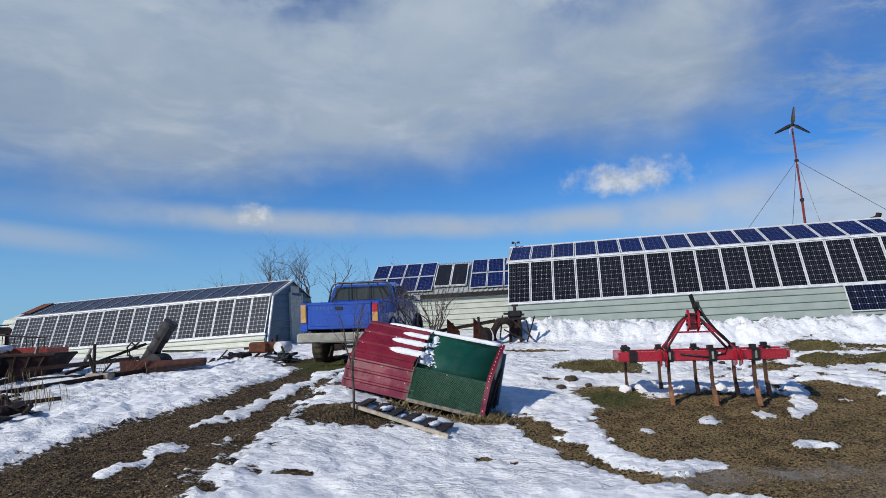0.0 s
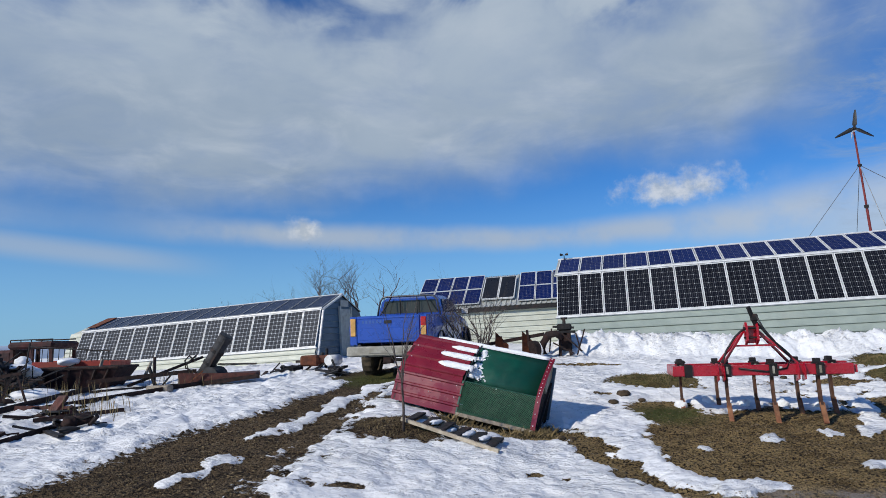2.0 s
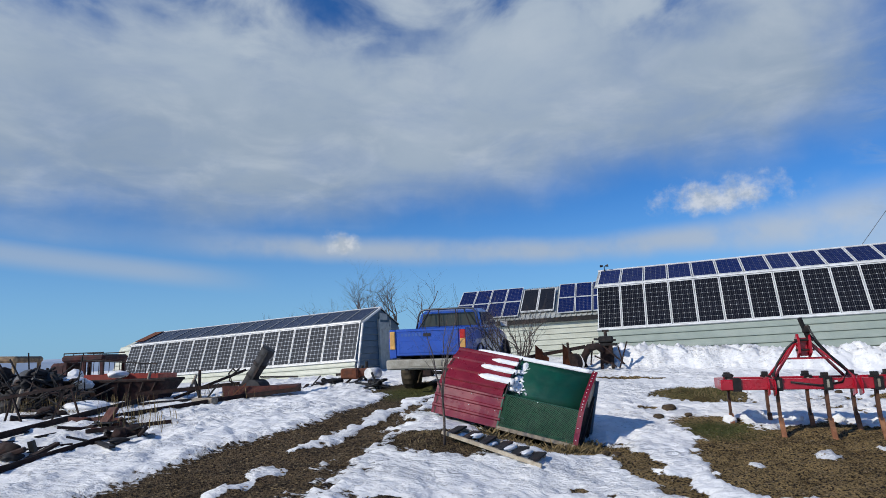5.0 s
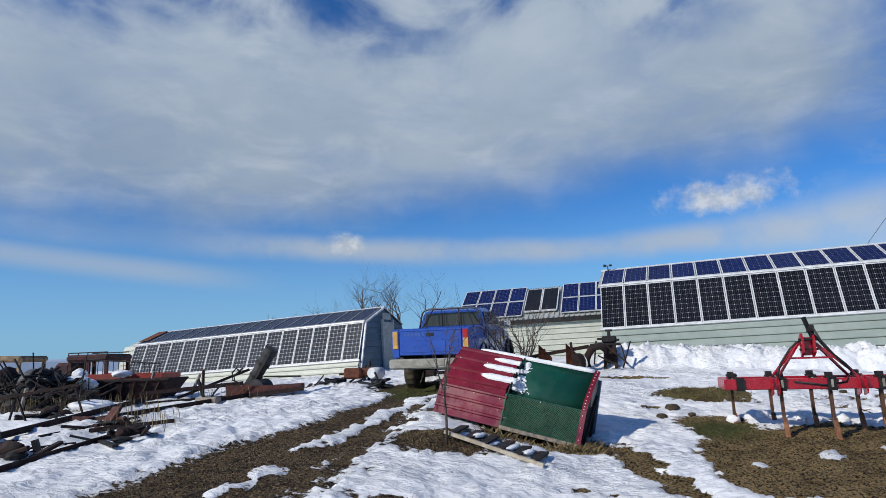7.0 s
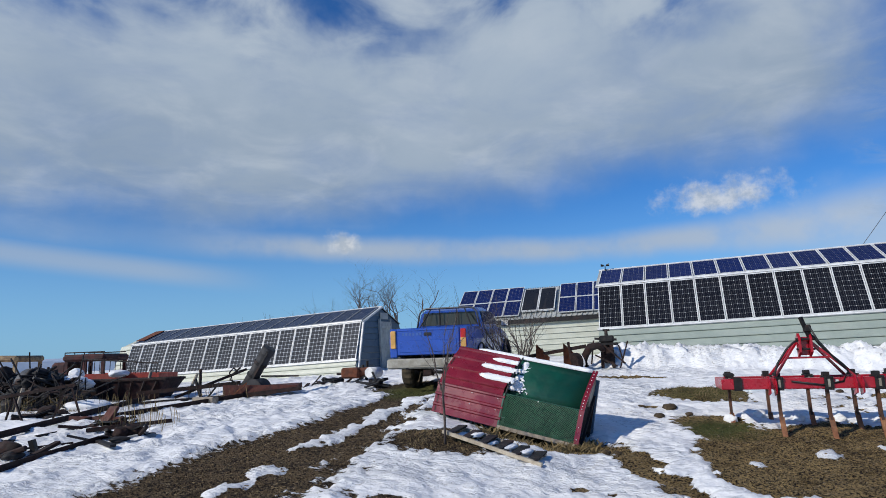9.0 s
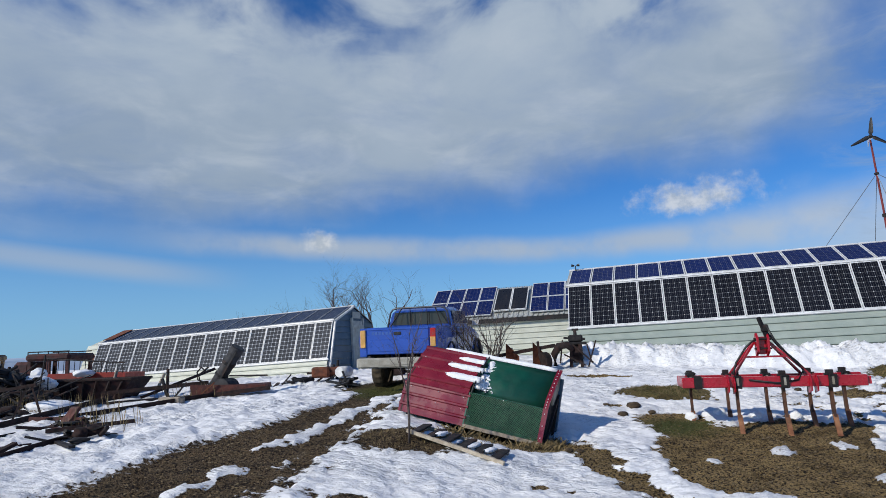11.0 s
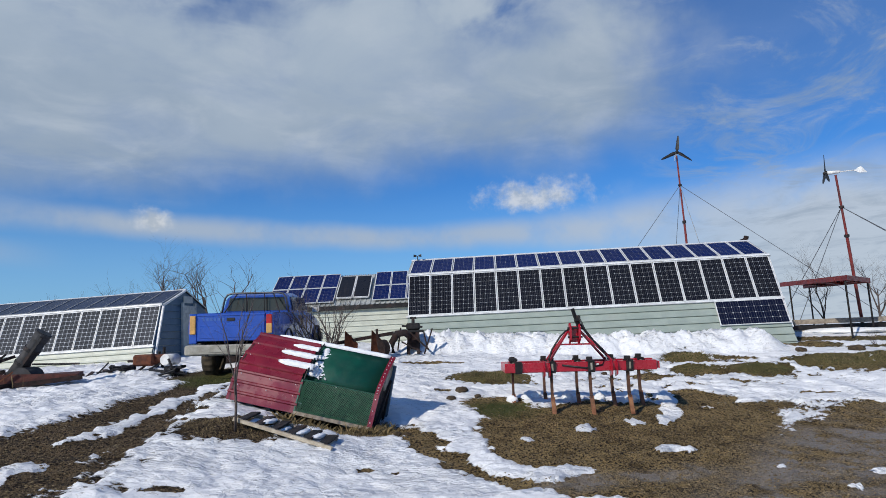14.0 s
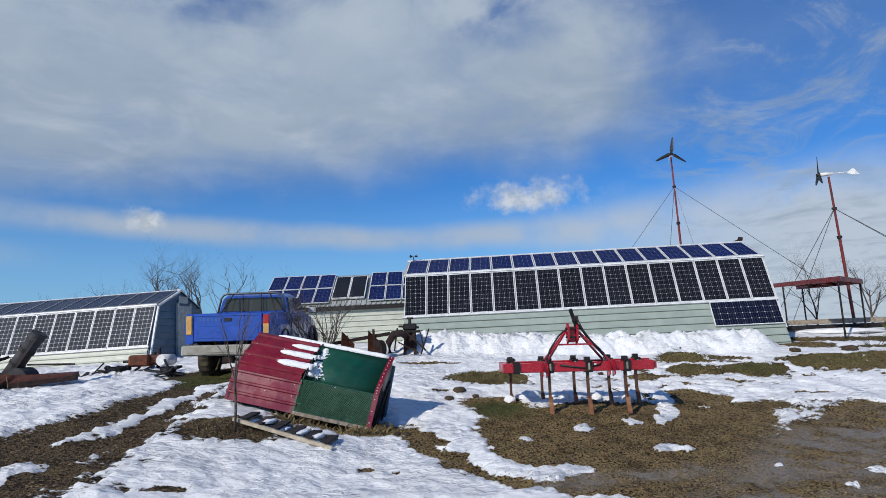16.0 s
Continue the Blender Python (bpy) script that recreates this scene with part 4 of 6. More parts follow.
    rw = [(-0.66, 1.678, 1.25), (0.66, 1.678, 1.25), (0.60, 1.678, 1.535), (-0.60, 1.678, 1.535)]
    pane("rear_window", rw, (0, -1, 0))
    for x in (-0.22, 0.22):
        part("window_bar", solid(x - 0.012, x + 0.012, 1.655, 1.668, 1.25, 1.535), BLACK, cab)
    for s in (-1, 1):
        def sx(z):
            return s * (0.78 - (z - 1.18) * 0.25)
        for y0, y1, y2, y3 in ((1.80, 2.42, 2.42, 1.92), (2.50, 3.42, 3.02, 2.50)):
            pts = [(sx(1.24), y0, 1.24), (sx(1.24), y1, 1.24), (sx(1.54), y2, 1.54), (sx(1.54), y3, 1.54)]
            pane("side_window", pts, (s, 0, 0.2))
        for y0 in (1.75, 2.5, 3.5):
            part("door_gap", solid(s * (W + 0.012) - 0.006, s * (W + 0.012) + 0.006, y0, y0 + 0.012, 0.5, 1.18), BLACK, car)
        part("door_handle", solid(s * (W + 0.022) - 0.015, s * (W + 0.022) + 0.015, 2.34, 2.46, 1.0, 1.03), BLACK, car)
        mir = part("door_mirror", solid(s * 0.98 - 0.10, s * 0.98 + 0.10, 3.28, 3.36, 1.18, 1.34, None, 0.03), BLACK, car)
        # plain white in place of the bright reflection in the glass
        part("mirror_glass", solid(s * 0.98 - 0.085, s * 0.98 + 0.085, 3.268, 3.279, 1.195, 1.325), WHITE, mir)
    hoop = [(-0.74, 1.56, 1.20), (-0.67, 1.56, 1.53), (-0.61, 1.56, 1.61), (-0.5, 1.56, 1.635), (0.5, 1.56, 1.635), (0.61, 1.56, 1.61), (0.67, 1.56, 1.53), (0.74, 1.56, 1.20)]
    part("roll_bar", sweep(hoop, 0.022, 8), plain("roll_bar_steel", (0.12, 0.125, 0.14), 0.4, 0.5), car, "grey steel roll bar", True)
    for s_ in (-1, 1):
        part("roll_bar_strut", bar((s_ * 0.40, 1.56, 1.62), (s_ * 0.60, 1.30, 1.20), 0.014), IRON, car)
    for x in (-0.2, 0.2):
        part("rear_guard_bar", bar((x, 1.57, 1.22), (x, 1.57, 1.63), 0.010), IRON, car)
    # bonnet and front
    part("bonnet", loft([ring(3.74, W, 0.42, 1.14), ring(4.3, W - 0.01, 0.42, 1.08), ring(4.85, W - 0.05, 0.45, 1.0)]), BLUE_PAINT, car)
    part("front_bumper", solid(-0.82, 0.82, 4.85, 5.0, 0.42, 0.66, None, 0.04), BUMPER, car)
    # wheel arches, wheels, underbody
    for s in (-1, 1):
        for y in (1.02, 4.05):
            wheel_at(car, s * 0.70, y, 0.42, 0.25)
            ar = bmesh.new()
            for q in range(9):
                a0, a1 = math.pi * q / 9, math.pi * (q + 1) / 9
                beam(ar, (s * (W - 0.02), y + math.cos(a0) * 0.45, 0.40 + math.sin(a0) * 0.45), (s * (W - 0.02), y + math.cos(a1) * 0.45, 0.40 + math.sin(a1) * 0.45), 0.17, 0.03)
            part("wheel_arch", ar, BLACK, car)
    part("chassis", solid(-0.42, 0.42, 0.1, 4.7, 0.40, 0.58), IRON, car)
    part("axle", bar((-0.7, 1.02, 0.37), (0.7, 1.02, 0.37), 0.07), IRON, car)
    return car


truck = pickup(pose(-2.13, 12.42, 0.91) @ pose(0, 0, 0, 2.0, 0.5, -8.0))


# ---- red and green box ----
def stud(r, p):
    bm = bmesh.new()
    bmesh.ops.create_icosphere(bm, subdivisions=1, radius=r, matrix=Matrix.Translation(p))
    return bm


def feed_box(m):
    """x along its length, y away from the open front, z up."""
    b = thing("poultry_box", m, "tilted dark red ribbed metal box, green inside, with wire mesh", "box")
    Lb, mid_x = 2.0, 0.95
    prof = [(0.0, 0.0), (0.10, 0.42), (0.16, 0.52), (0.32, 0.66), (0.50, 0.80), (0.66, 0.90)]
    # red sheets over the left half: ribs run along the box
    def sheet(seg, x0, x1, name):
        (y0, z0), (y1, z1) = seg[0], seg[-1]
        bm = bmesh.new()
        line = []
        for (ya, za), (yb, zb) in zip(seg, seg[1:]):
            d = Vector((yb - ya, zb - za))
            n = Vector((-d.y, d.x)).normalized()
            if n.y < 0 and n.x > 0:
                n = -n
            k = max(1, round(d.length / 0.165))
            for i in range(k):
                f = i / k
                for g, o in ((0.0, 0.0), (0.62, 0.0), (0.70, 0.022), (0.86, 0.022), (0.94, 0.0)):
                    p = Vector((ya, za)) + d * (f + g / k) + n * o
                    line.append((p.x, p.y))
        line.append(seg[-1])
        for t in (0.0, 0.005):
            a = [bm.verts.new((x0, y + t, z - t)) for y, z in line]
            c = [bm.verts.new((x1, y + t, z - t)) for y, z in line]
            for j in range(len(line) - 1):
                bm.faces.new((a[j], c[j], c[j + 1], a[j + 1]))
        return part(name, bm, RED_SHEET, b, "dark red ribbed sheet")
    lowsheet = sheet(prof[:2], -0.04, mid_x + 0.02, "lower_sheet")
    upsheet = sheet([(0.075, 0.41), prof[2], prof[3], prof[4], prof[5]], -0.02, mid_x - 0.02, "upper_sheet")
    for x in (0.08, 0.5, 0.88):
        for y, z in ((0.035, 0.2), (0.075, 0.35), (0.24, 0.6), (0.42, 0.75)):
            part("screw", stud(0.008, (x, y - 0.015, z + 0.012)), WHITE, upsheet)
    # green shell: concave back, floor, ends
    back = [(0.68, 0.905), (0.575, 0.80), (0.46, 0.69), (0.375, 0.585), (0.325, 0.49), (0.30, 0.40)]
    sec = [[(x, y, z) for y, z in back] + [(x, y + 0.02, z - 0.012) for y, z in back[::-1]] for x in (0.0, Lb * 0.5, Lb)]
    part("upper_panel", loft(sec), GREEN_PAINT, b, "green painted curved panel above the mesh", True)
    part("back_wall", prism([(0.70, 0.90), (0.77, 0.45), (0.70, 0.02), (0.685, 0.02), (0.75, 0.45), (0.685, 0.89)], 0.02, Lb - 0.02), GREEN_PAINT, b)
    part("floor_board", solid(0.0, Lb, 0.06, 0.6, 0.0, 0.025), GREEN_PAINT, b)
    # added sheet: the dim inside of the box put into a near-black green
    part("inner_board", prism([(0.22, 0.02), (0.30, 0.42), (0.315, 0.42), (0.235, 0.02)], 0.95, Lb - 0.03), plain("shaded_green", (0.003, 0.018, 0.010), 0.8), b, "dark green sheet standing for the shaded inside behind the mesh")
    for x in (0.0, Lb - 0.02):
        out = [(0.0, 0.0), (0.10, 0.42), (0.16, 0.52), (0.32, 0.66), (0.50, 0.80), (0.68, 0.90), (0.75, 0.70), (0.77, 0.45), (0.73, 0.2), (0.62, 0.0)]
        # right end: iron-dark sheet in place of the dark opening there
        part("end_board", prism(out, x, x + 0.02), GREEN_PAINT if x == 0 else IRON, b)
    part("end_plank", prism([(0.30, 0.56), (0.62, 0.84), (0.70, 0.72), (0.40, 0.46)], Lb, Lb + 0.025), BUMPER, b, "dirty white plank across the end")
    part("end_post", beam(bmesh.new(), (Lb + 0.04, 0.66, -0.2), (Lb + 0.04, 0.66, 0.80), 0.05, 0.05), SIDING_BLUE, b, "blue painted corner post")
    # red edge strip with bolts on the open end
    es = part("edge_strip", loft([[(Lb - 0.03, y, z), (Lb + 0.035, y, z), (Lb + 0.035, y - 0.012, z + 0.02), (Lb - 0.03, y - 0.012, z + 0.02)] for y, z in prof]), RED_SHEET, b, "red edge strip with pale bolt heads")
    for (ya, za), (yb, zb) in zip(prof, prof[1:]):
        for f in (0.15, 0.5, 0.85):
            part("bolt", stud(0.009, (Lb, ya + (yb - ya) * f - 0.014, za + (zb - za) * f + 0.022)), WHITE, es)
    # wire mesh over the open front
    bm = bmesh.new()
    zt, n = 0.44, 26
    x0, x1 = mid_x, Lb - 0.03
    step = 0.029
    k = int((x1 - x0) / step)
    for i in range(-17, k + 1):
        for s in (1, -1):
            xa = x0 + i * step
            xb = xa + s * 0.44
            if s < 0:
                xa, xb = xa + 0.48, xb + 0.48
            za, zb = 0.03, zt
            pts = []
            for f in (0.0, 1.0):
                pts.append([xa + (xb - xa) * f, za + (zb - za) * f])
            # clip to the opening
            (pa, pb) = pts
            for lim, lower in ((x0, True), (x1, False)):
                for p, q in ((pa, pb), (pb, pa)):
                    if (p[0] < lim) == lower and p[0] != lim:
                        f = (lim - q[0]) / (p[0] - q[0]) if p[0] != q[0] else 0
                        if 0 <= f <= 1:
                            p[1] = q[1] + (p[1] - q[1]) * f
                            p[0] = lim
            if min(pa[0], pb[0]) < x0 - 1e-4 or max(pa[0], pb[0]) > x1 + 1e-4 or abs(pa[0] - pb[0]) < 0.01:
                continue
            rod(bm, (pa[0], pa[1] * 0.24 - 0.004, pa[1]), (pb[0], pb[1] * 0.24 - 0.004, pb[1]), 0.0027, seg=3)
    part("wire_mesh", bm, plain("mesh_wire", (0.025, 0.13, 0.065), 0.7, 0.0), b, "fine green wire mesh")
    part("mesh_rail", beam(bmesh.new(), (mid_x, 0.0, 0.01), (Lb, 0.0, 0.01), 0.035, 0.045), WOOD, b, "weathered wooden sill rail")
    part("mesh_rail", beam(bmesh.new(), (mid_x, 0.10, 0.44), (Lb, 0.10, 0.44), 0.012, 0.012), GREEN_PAINT, b)
    for x in (mid_x, Lb - 0.02):
        part("mesh_stile", beam(bmesh.new(), (x, 0.0, 0.0), (x, 0.10, 0.44), 0.02, 0.02), GREEN_PAINT, b)
    # bent hoop where the cover ends
    part("hoop", sweep([(mid_x + 0.02, y - 0.01, z + 0.02) for y, z in prof[1:]] + [(mid_x + 0.12, 0.70, 0.93)], 0.012), BLACK, b)
    # feet
    for x in (0.1, Lb - 0.08):
        for y in (0.08, 0.62):
            part("leg", solid(x - 0.03, x + 0.03, y - 0.03, y + 0.03, -0.28, 0.02), IRON, b)
    for y in (0.1, 0.55):
        part("brace", beam(bmesh.new(), (Lb + 0.03, y, -0.1), (Lb + 0.03, 0.66, 0.6), 0.03, 0.03), IRON, b)
    return b


BOX_AT = pose(-1.46, 8.72, 0.80) @ pose(0, 0, 0, 0, 12.3, -17.0)
feeder = feed_box(BOX_AT)


# ---- cultivator ----
def cultivator(m):
    """x along the beams, y away, z up from the tips."""
    c = thing("cultivator", m, "red chisel cultivator with rusty tines and a three-point hitch", "farm implement")
    Wc = 2.34
    zb = 0.66
    front, rear = 0.0, 0.62
    fb = part("front_beam", solid(0, Wc - 0.08, front - 0.05, front + 0.05, zb - 0.07, zb + 0.07, None, 0.008), RED_PAINT, c)
    part("rear_beam", solid(0, Wc + 0.06, rear - 0.05, rear + 0.05, zb - 0.07, zb + 0.07, None, 0.008), RED_PAINT, c)
    for x in (0.02, 0.62, 1.62):
        part("cross_beam", solid(x - 0.05 + 0.03, x + 0.05 + 0.03, front + 0.05, rear - 0.05, zb - 0.068, zb + 0.068, None, 0.006), RED_PAINT, c)
    part("cross_beam", beam(bmesh.new(), (Wc - 0.10, front, zb), (Wc + 0.02, rear, zb), 0.14, 0.10), RED_PAINT, c)
    # tines: shank bent slightly forward, with a shovel point
    for x, y in ((0.18, rear), (0.68, rear), (1.20, rear), (1.76, rear), (2.20, rear), (0.70, front), (1.28, front), (1.85, front)):
        sh = bmesh.new()
        pts = [(x, y + 0.06, zb + 0.14), (x, y + 0.07, zb - 0.2), (x, y + 0.06, zb - 0.42), (x, y + 0.0, zb - 0.60)]
        for p, q in zip(pts, pts[1:]):
            beam(sh, p, q, 0.034, 0.07)
        sk = part("tine", sh, TINE_DARK, c, "dark rusty worn tine")
        tp = bmesh.new()
        beam(tp, (x, y + 0.03, zb - 0.44), (x, y - 0.08, zb - 0.70), 0.06, 0.02)
        part("point", tp, RUST_TINE, sk, "orange worn share point")
        part("clamp", solid(x - 0.05, x + 0.05, y - 0.075, y - 0.052, zb - 0.085, zb + 0.09), IRON, sk, "black bolted clamp")
        part("clamp", solid(x - 0.05, x + 0.05, y + 0.052, y + 0.10, zb - 0.085, zb + 0.09), IRON, sk)
        for dx in (-0.036, 0.036):
            for dz in (-0.072, 0.078):
                part("bolt", bar((x + dx, y - 0.10, zb + dz), (x + dx, y + 0.14, zb + dz), 0.011, seg=6), IRON, sk)
        part("slot", solid(x - 0.014, x + 0.014, y - 0.079, y - 0.073, zb - 0.045, zb + 0.055), BUMPER, sk, "pale worn slot in the clamp")
        part("clamp_cap", solid(x - 0.04, x + 0.04, y + 0.02, y + 0.09, zb + 0.09, zb + 0.14), IRON, sk)
    for cx, dy in ((0.2, 0.052), (0.2, -0.075)):
        part("spare_clamp", solid(cx - 0.05, cx + 0.05, front + dy, front + dy + 0.023, zb - 0.085, zb + 0.09), IRON, c, "black clamp without a tine")
    # hitch: two plates below, A-frame above
    for x in (0.62, 1.62):
        pl = bmesh.new()
        for dx in (-0.045, 0.03):
            vs = [(x + dx, -0.06, zb + 0.10), (x + dx, 0.06, zb + 0.10), (x + dx, 0.04, zb - 0.16), (x + dx, -0.10, zb - 0.12), (x + dx, -0.12, zb)]
            a = [pl.verts.new(v) for v in vs]
            d = [pl.verts.new((v[0] + 0.015, v[1], v[2])) for v in vs]
            for i in range(5):
                pl.faces.new((a[i], a[(i + 1) % 5], d[(i + 1) % 5], d[i]))
            pl.faces.new(a[::-1])
            pl.faces.new(d)
        part("hitch_plate", pl, RED_PAINT, c)
    top = (1.08, 0.06, zb + 0.62)
    for x0, y0 in ((0.66, 0.0), (1.62, 0.0), (0.72, rear), (1.66, rear)):
        part("mast_bar", beam(bmesh.new(), (x0, y0, zb + 0.07), (top[0] + (0.06 if x0 > 1.1 else -0.06), top[1] + 0.05, top[2] - 0.05), 0.028, 0.028), RED_PAINT, c)
    part("mast_cross", beam(bmesh.new(), (0.86, 0.06, zb + 0.33), (1.36, 0.06, zb + 0.33), 0.025, 0.025), RED_PAINT, c)
    head = part("mast_head", solid(1.03, 1.13, 0.05, 0.09, zb + 0.36, zb + 0.60, None, 0.008), RED_PAINT, c, "red mast head")
    for x in (0.995, 1.13):
        part("cheek", prism([(-0.03, zb + 0.40), (0.09, zb + 0.34), (0.10, zb + 0.60), (0.02, zb + 0.65), (-0.04, zb + 0.58)], x, x + 0.03), RED_PAINT, head)
    part("pin", bar((0.97, 0.0, zb + 0.57), (1.19, 0.0, zb + 0.57), 0.018, seg=10), IRON, head)
    part("pin", bar((0.97, 0.0, zb + 0.44), (1.19, 0.0, zb + 0.44), 0.014, seg=10), IRON, head)
    part("end_plate", solid(Wc + 0.061, Wc + 0.068, rear - 0.045, rear + 0.045, zb - 0.06, zb + 0.05), BUMPER, c, "worn pale plate on the beam end")
    part("top_link", beam(bmesh.new(), (1.14, 0.02, zb + 0.60), (1.05, -0.04, zb + 0.86), 0.035, 0.045), IRON, c, "black top link")
    part("link_joint", solid(1.08, 1.17, -0.03, 0.05, zb + 0.66, zb + 0.76, None, 0.015), IRON, c)
    h = [(1.14, -0.02, zb + 0.75), (1.22, -0.04, zb + 0.55), (1.36, -0.04, zb + 0.35), (1.52, -0.05, zb + 0.15), (1.45, -0.05, zb + 0.02), (1.2, -0.06, zb - 0.02), (0.85, -0.06, zb + 0.03)]
    part("hose", sweep(h, 0.014), BLACK, c, "black hydraulic hose", True)
    h = [(1.0, -0.02, zb + 0.56), (0.93, -0.03, zb + 0.53), (0.85, -0.04, zb + 0.46), (0.78, -0.04, zb + 0.36), (0.71, -0.05, zb + 0.26), (0.67, -0.05, zb + 0.15), (0.66, -0.05, zb + 0.06)]
    part("hose", sweep(h, 0.014), BLACK, c, "", True)
    h = [(1.14, 0.1, zb + 0.7), (1.3, 0.1, zb + 0.45), (1.5, 0.12, zb + 0.25), (1.62, 0.1, zb + 0.1)]
    part("hose", sweep(h, 0.014), BLACK, c, "", True)
    # pale maker's lettering, worn away
    for i in range(3):
        part("letter_bar", solid(1.24 + i * 0.06, 1.275 + i * 0.06, front - 0.054, front - 0.049, zb - 0.0, zb + 0.045), WHITE, fb, "worn pale lettering")
    part("spring", solid(0.12, 0.26, rear - 0.06, rear + 0.12, zb + 0.07, zb + 0.12, None, 0.02), IRON, c)
    return c


plough = cultivator(pose(2.46, 9.02, 0.36) @ pose(0, 0, 0, 0, 0.4, -8.7))


# ---- wind turbines ----
def turbine(base, top, guy_h, guys, spin, tail_way, blade, label):
    """Lattice-free pipe mast with stays; tail_way: the way in which its vane points."""
    base, top = Vector(base), Vector(top)
    t = thing("wind_turbine", Matrix.Translation(base), label, "wind turbine")
    up = top - base
    part("mast", bar((0, 0, -0.3), up * 0.62, 0.045, 0.042, 10), MAST_RED, t, "dark red pipe mast")
    part("upper_mast", bar(up * 0.62, up, 0.034, 0.03, 10), MAST_RED, t)
    part("collar", bar(up * 0.612, up * 0.628, 0.07, 0.07, 10), IRON, t)
    g = up * guy_h
    part("stay_ring", bar(g - Vector((0, 0, 0.03)), g + Vector((0, 0, 0.03)), 0.07, 0.07, 10), IRON, t)
    for gx, gy in guys:
        end = Vector((gx, gy, at(base.x + gx, base.y + gy) - base.z))
        part("stay", bar(g, end, 0.010, seg=5), ROPE, t, "steel guy rope")
    w = Vector((*tail_way, 0)).normalized()
    head = up + Vector((0, 0, 0.08))
    gen = part("generator", bar(head - w * 0.22, head + w * 0.12, 0.06, 0.045, 12), WHITE, t, "pale generator", True)
    part("tail_boom", bar(head, head + w * 0.52, 0.016, 0.013), WHITE, t)
    fin = bmesh.new()
    side = Vector((-w.y, w.x, 0)) * 0.008
    pts = [(0.46, -0.02), (0.56, 0.06), (0.64, 0.10), (0.78, -0.10), (0.60, -0.09)]
    a = [fin.verts.new(head + w * x + Vector((0, 0, z)) + side) for x, z in pts]
    d = [fin.verts.new(head + w * x + Vector((0, 0, z)) - side) for x, z in pts]
    for i in range(5):
        fin.faces.new((a[i], d[i], d[(i + 1) % 5], a[(i + 1) % 5]))
    fin.faces.new(a)
    fin.faces.new(d[::-1])
    part("tail_fin", fin, WHITE, t, "pale tail vane")
    hub = head - w * 0.25
    part("hub", bar(hub - w * 0.06, hub + w * 0.04, 0.03, 0.07, 12), IRON, t)
    cr = Vector((-w.y, w.x, 0))
    for i in range(3):
        an = radians(spin + 120 * i)
        d_ = cr * math.cos(an) + Vector((0, 0, 1)) * math.sin(an)
        tw = d_.cross(w)
        rings = []
        for f, ch, th in ((0.06, 0.03, 0.02), (0.2, 0.075, 0.02), (0.5, 0.06, 0.014), (0.8, 0.045, 0.01), (1.0, 0.02, 0.006)):
            o = hub + d_ * blade * f
            x_, y_ = (tw * 0.93 + w * 0.36), (w * 0.93 - tw * 0.36)
            rings.append([o + x_ * ch, o + y_ * th, o - x_ * ch, o - y_ * th])
        part("blade", loft(rings), BLACK, t, "dark turbine blade")
    return t


turbine((13.25, 22.1, 1.3), (12.71, 21.5, 8.07), 0.83, ((-3.95, 2.35), (5.6, -3.3), (0.6, 3.1), (-0.67, -3.1)), 98, (0.40, 0.92), 0.64, "small three-bladed wind turbine on a dark red stayed mast")
turbine((14.95, 16.05, 1.1), (14.12, 15.47, 5.72), 0.80, ((-0.8, 2.8), (-1.9, 0.4), (3.3, -3.06), (4.3, -2.0)), 98, (0.86, -0.5), 0.54, "small wind turbine with pale tail vane on a red mast")


# ---- canopy ----
c_front, c_near, c_right = Vector((13.36, 17.32, 2.76)), Vector((12.66, 13.87, 2.68)), Vector((14.23, 14.85, 2.66))
c_far = c_front + c_right - c_near
carport = thing("canopy", Matrix.Translation((13.4, 15.6, 1.2)), "flat dark red metal canopy on thin posts", "canopy")
off = Vector((13.4, 15.6, 1.2))


def slab(corners, t):
    bm = bmesh.new()
    a = [bm.verts.new(p) for p in corners]
    b = [bm.verts.new(p - Vector((0, 0, t))) for p in corners]
    n = len(corners)
    for i in range(n):
        bm.faces.new((a[i], a[(i + 1) % n], b[(i + 1) % n], b[i]))
    bm.faces.new(a)
    bm.faces.new(b[::-1])
    bmesh.ops.recalc_face_normals(bm, faces=bm.faces)
    return bm


part("roof_sheet", slab([p - off for p in (c_front, c_near, c_right, c_far)], 0.03), MAST_RED, carport, "dark red roof sheet")
for a, b in ((c_front, c_near), (c_near, c_right), (c_right, c_far)):
    part("fascia", slab([a - off + Vector((0, 0, -0.03)), b - off + Vector((0, 0, -0.03)), b - off + Vector((0.04, 0.04, -0.03)), a - off + Vector((0.04, 0.04, -0.03))], 0.10), MAST_RED, carport)
for f in (0.3, 0.6, 0.85):
    part("rafter", beam(bmesh.new(), c_front.lerp(c_near, f) - off - Vector((0, 0, 0.07)), c_far.lerp(c_right, f) - off - Vector((0, 0, 0.07)), 0.05, 0.07), MAST_RED, carport)
for p in (c_front.lerp(c_near, 0.16), c_near.lerp(c_front, 0.03), c_right.lerp(c_far, 0.04), c_far.lerp(c_right, 0.1)):
    q = p - off
    part("post", bar((q.x + 0.03, q.y + 0.03, q.z - 0.05), (q.x + 0.10, q.y + 0.08, at(p.x, p.y) - off.z - 0.1), 0.024), IRON, carport, "thin dark steel post")

# low bench of boards under the canopy
bench = thing("timber_stack", Matrix.Translation((13.3, 16.2, at(13.3, 16.2))), "low stack of weathered grey timber under the canopy", "timber")
for i, (dx, z) in enumerate(((0, 0.30), (0.05, 0.14), (0.3, 0.30))):
    part("plank", beam(bmesh.new(), (-0.8, 0.4 + dx, z), (2.2, -0.6 + dx, z + 0.02), 0.28, 0.14), WOOD if i != 1 else IRON, bench)
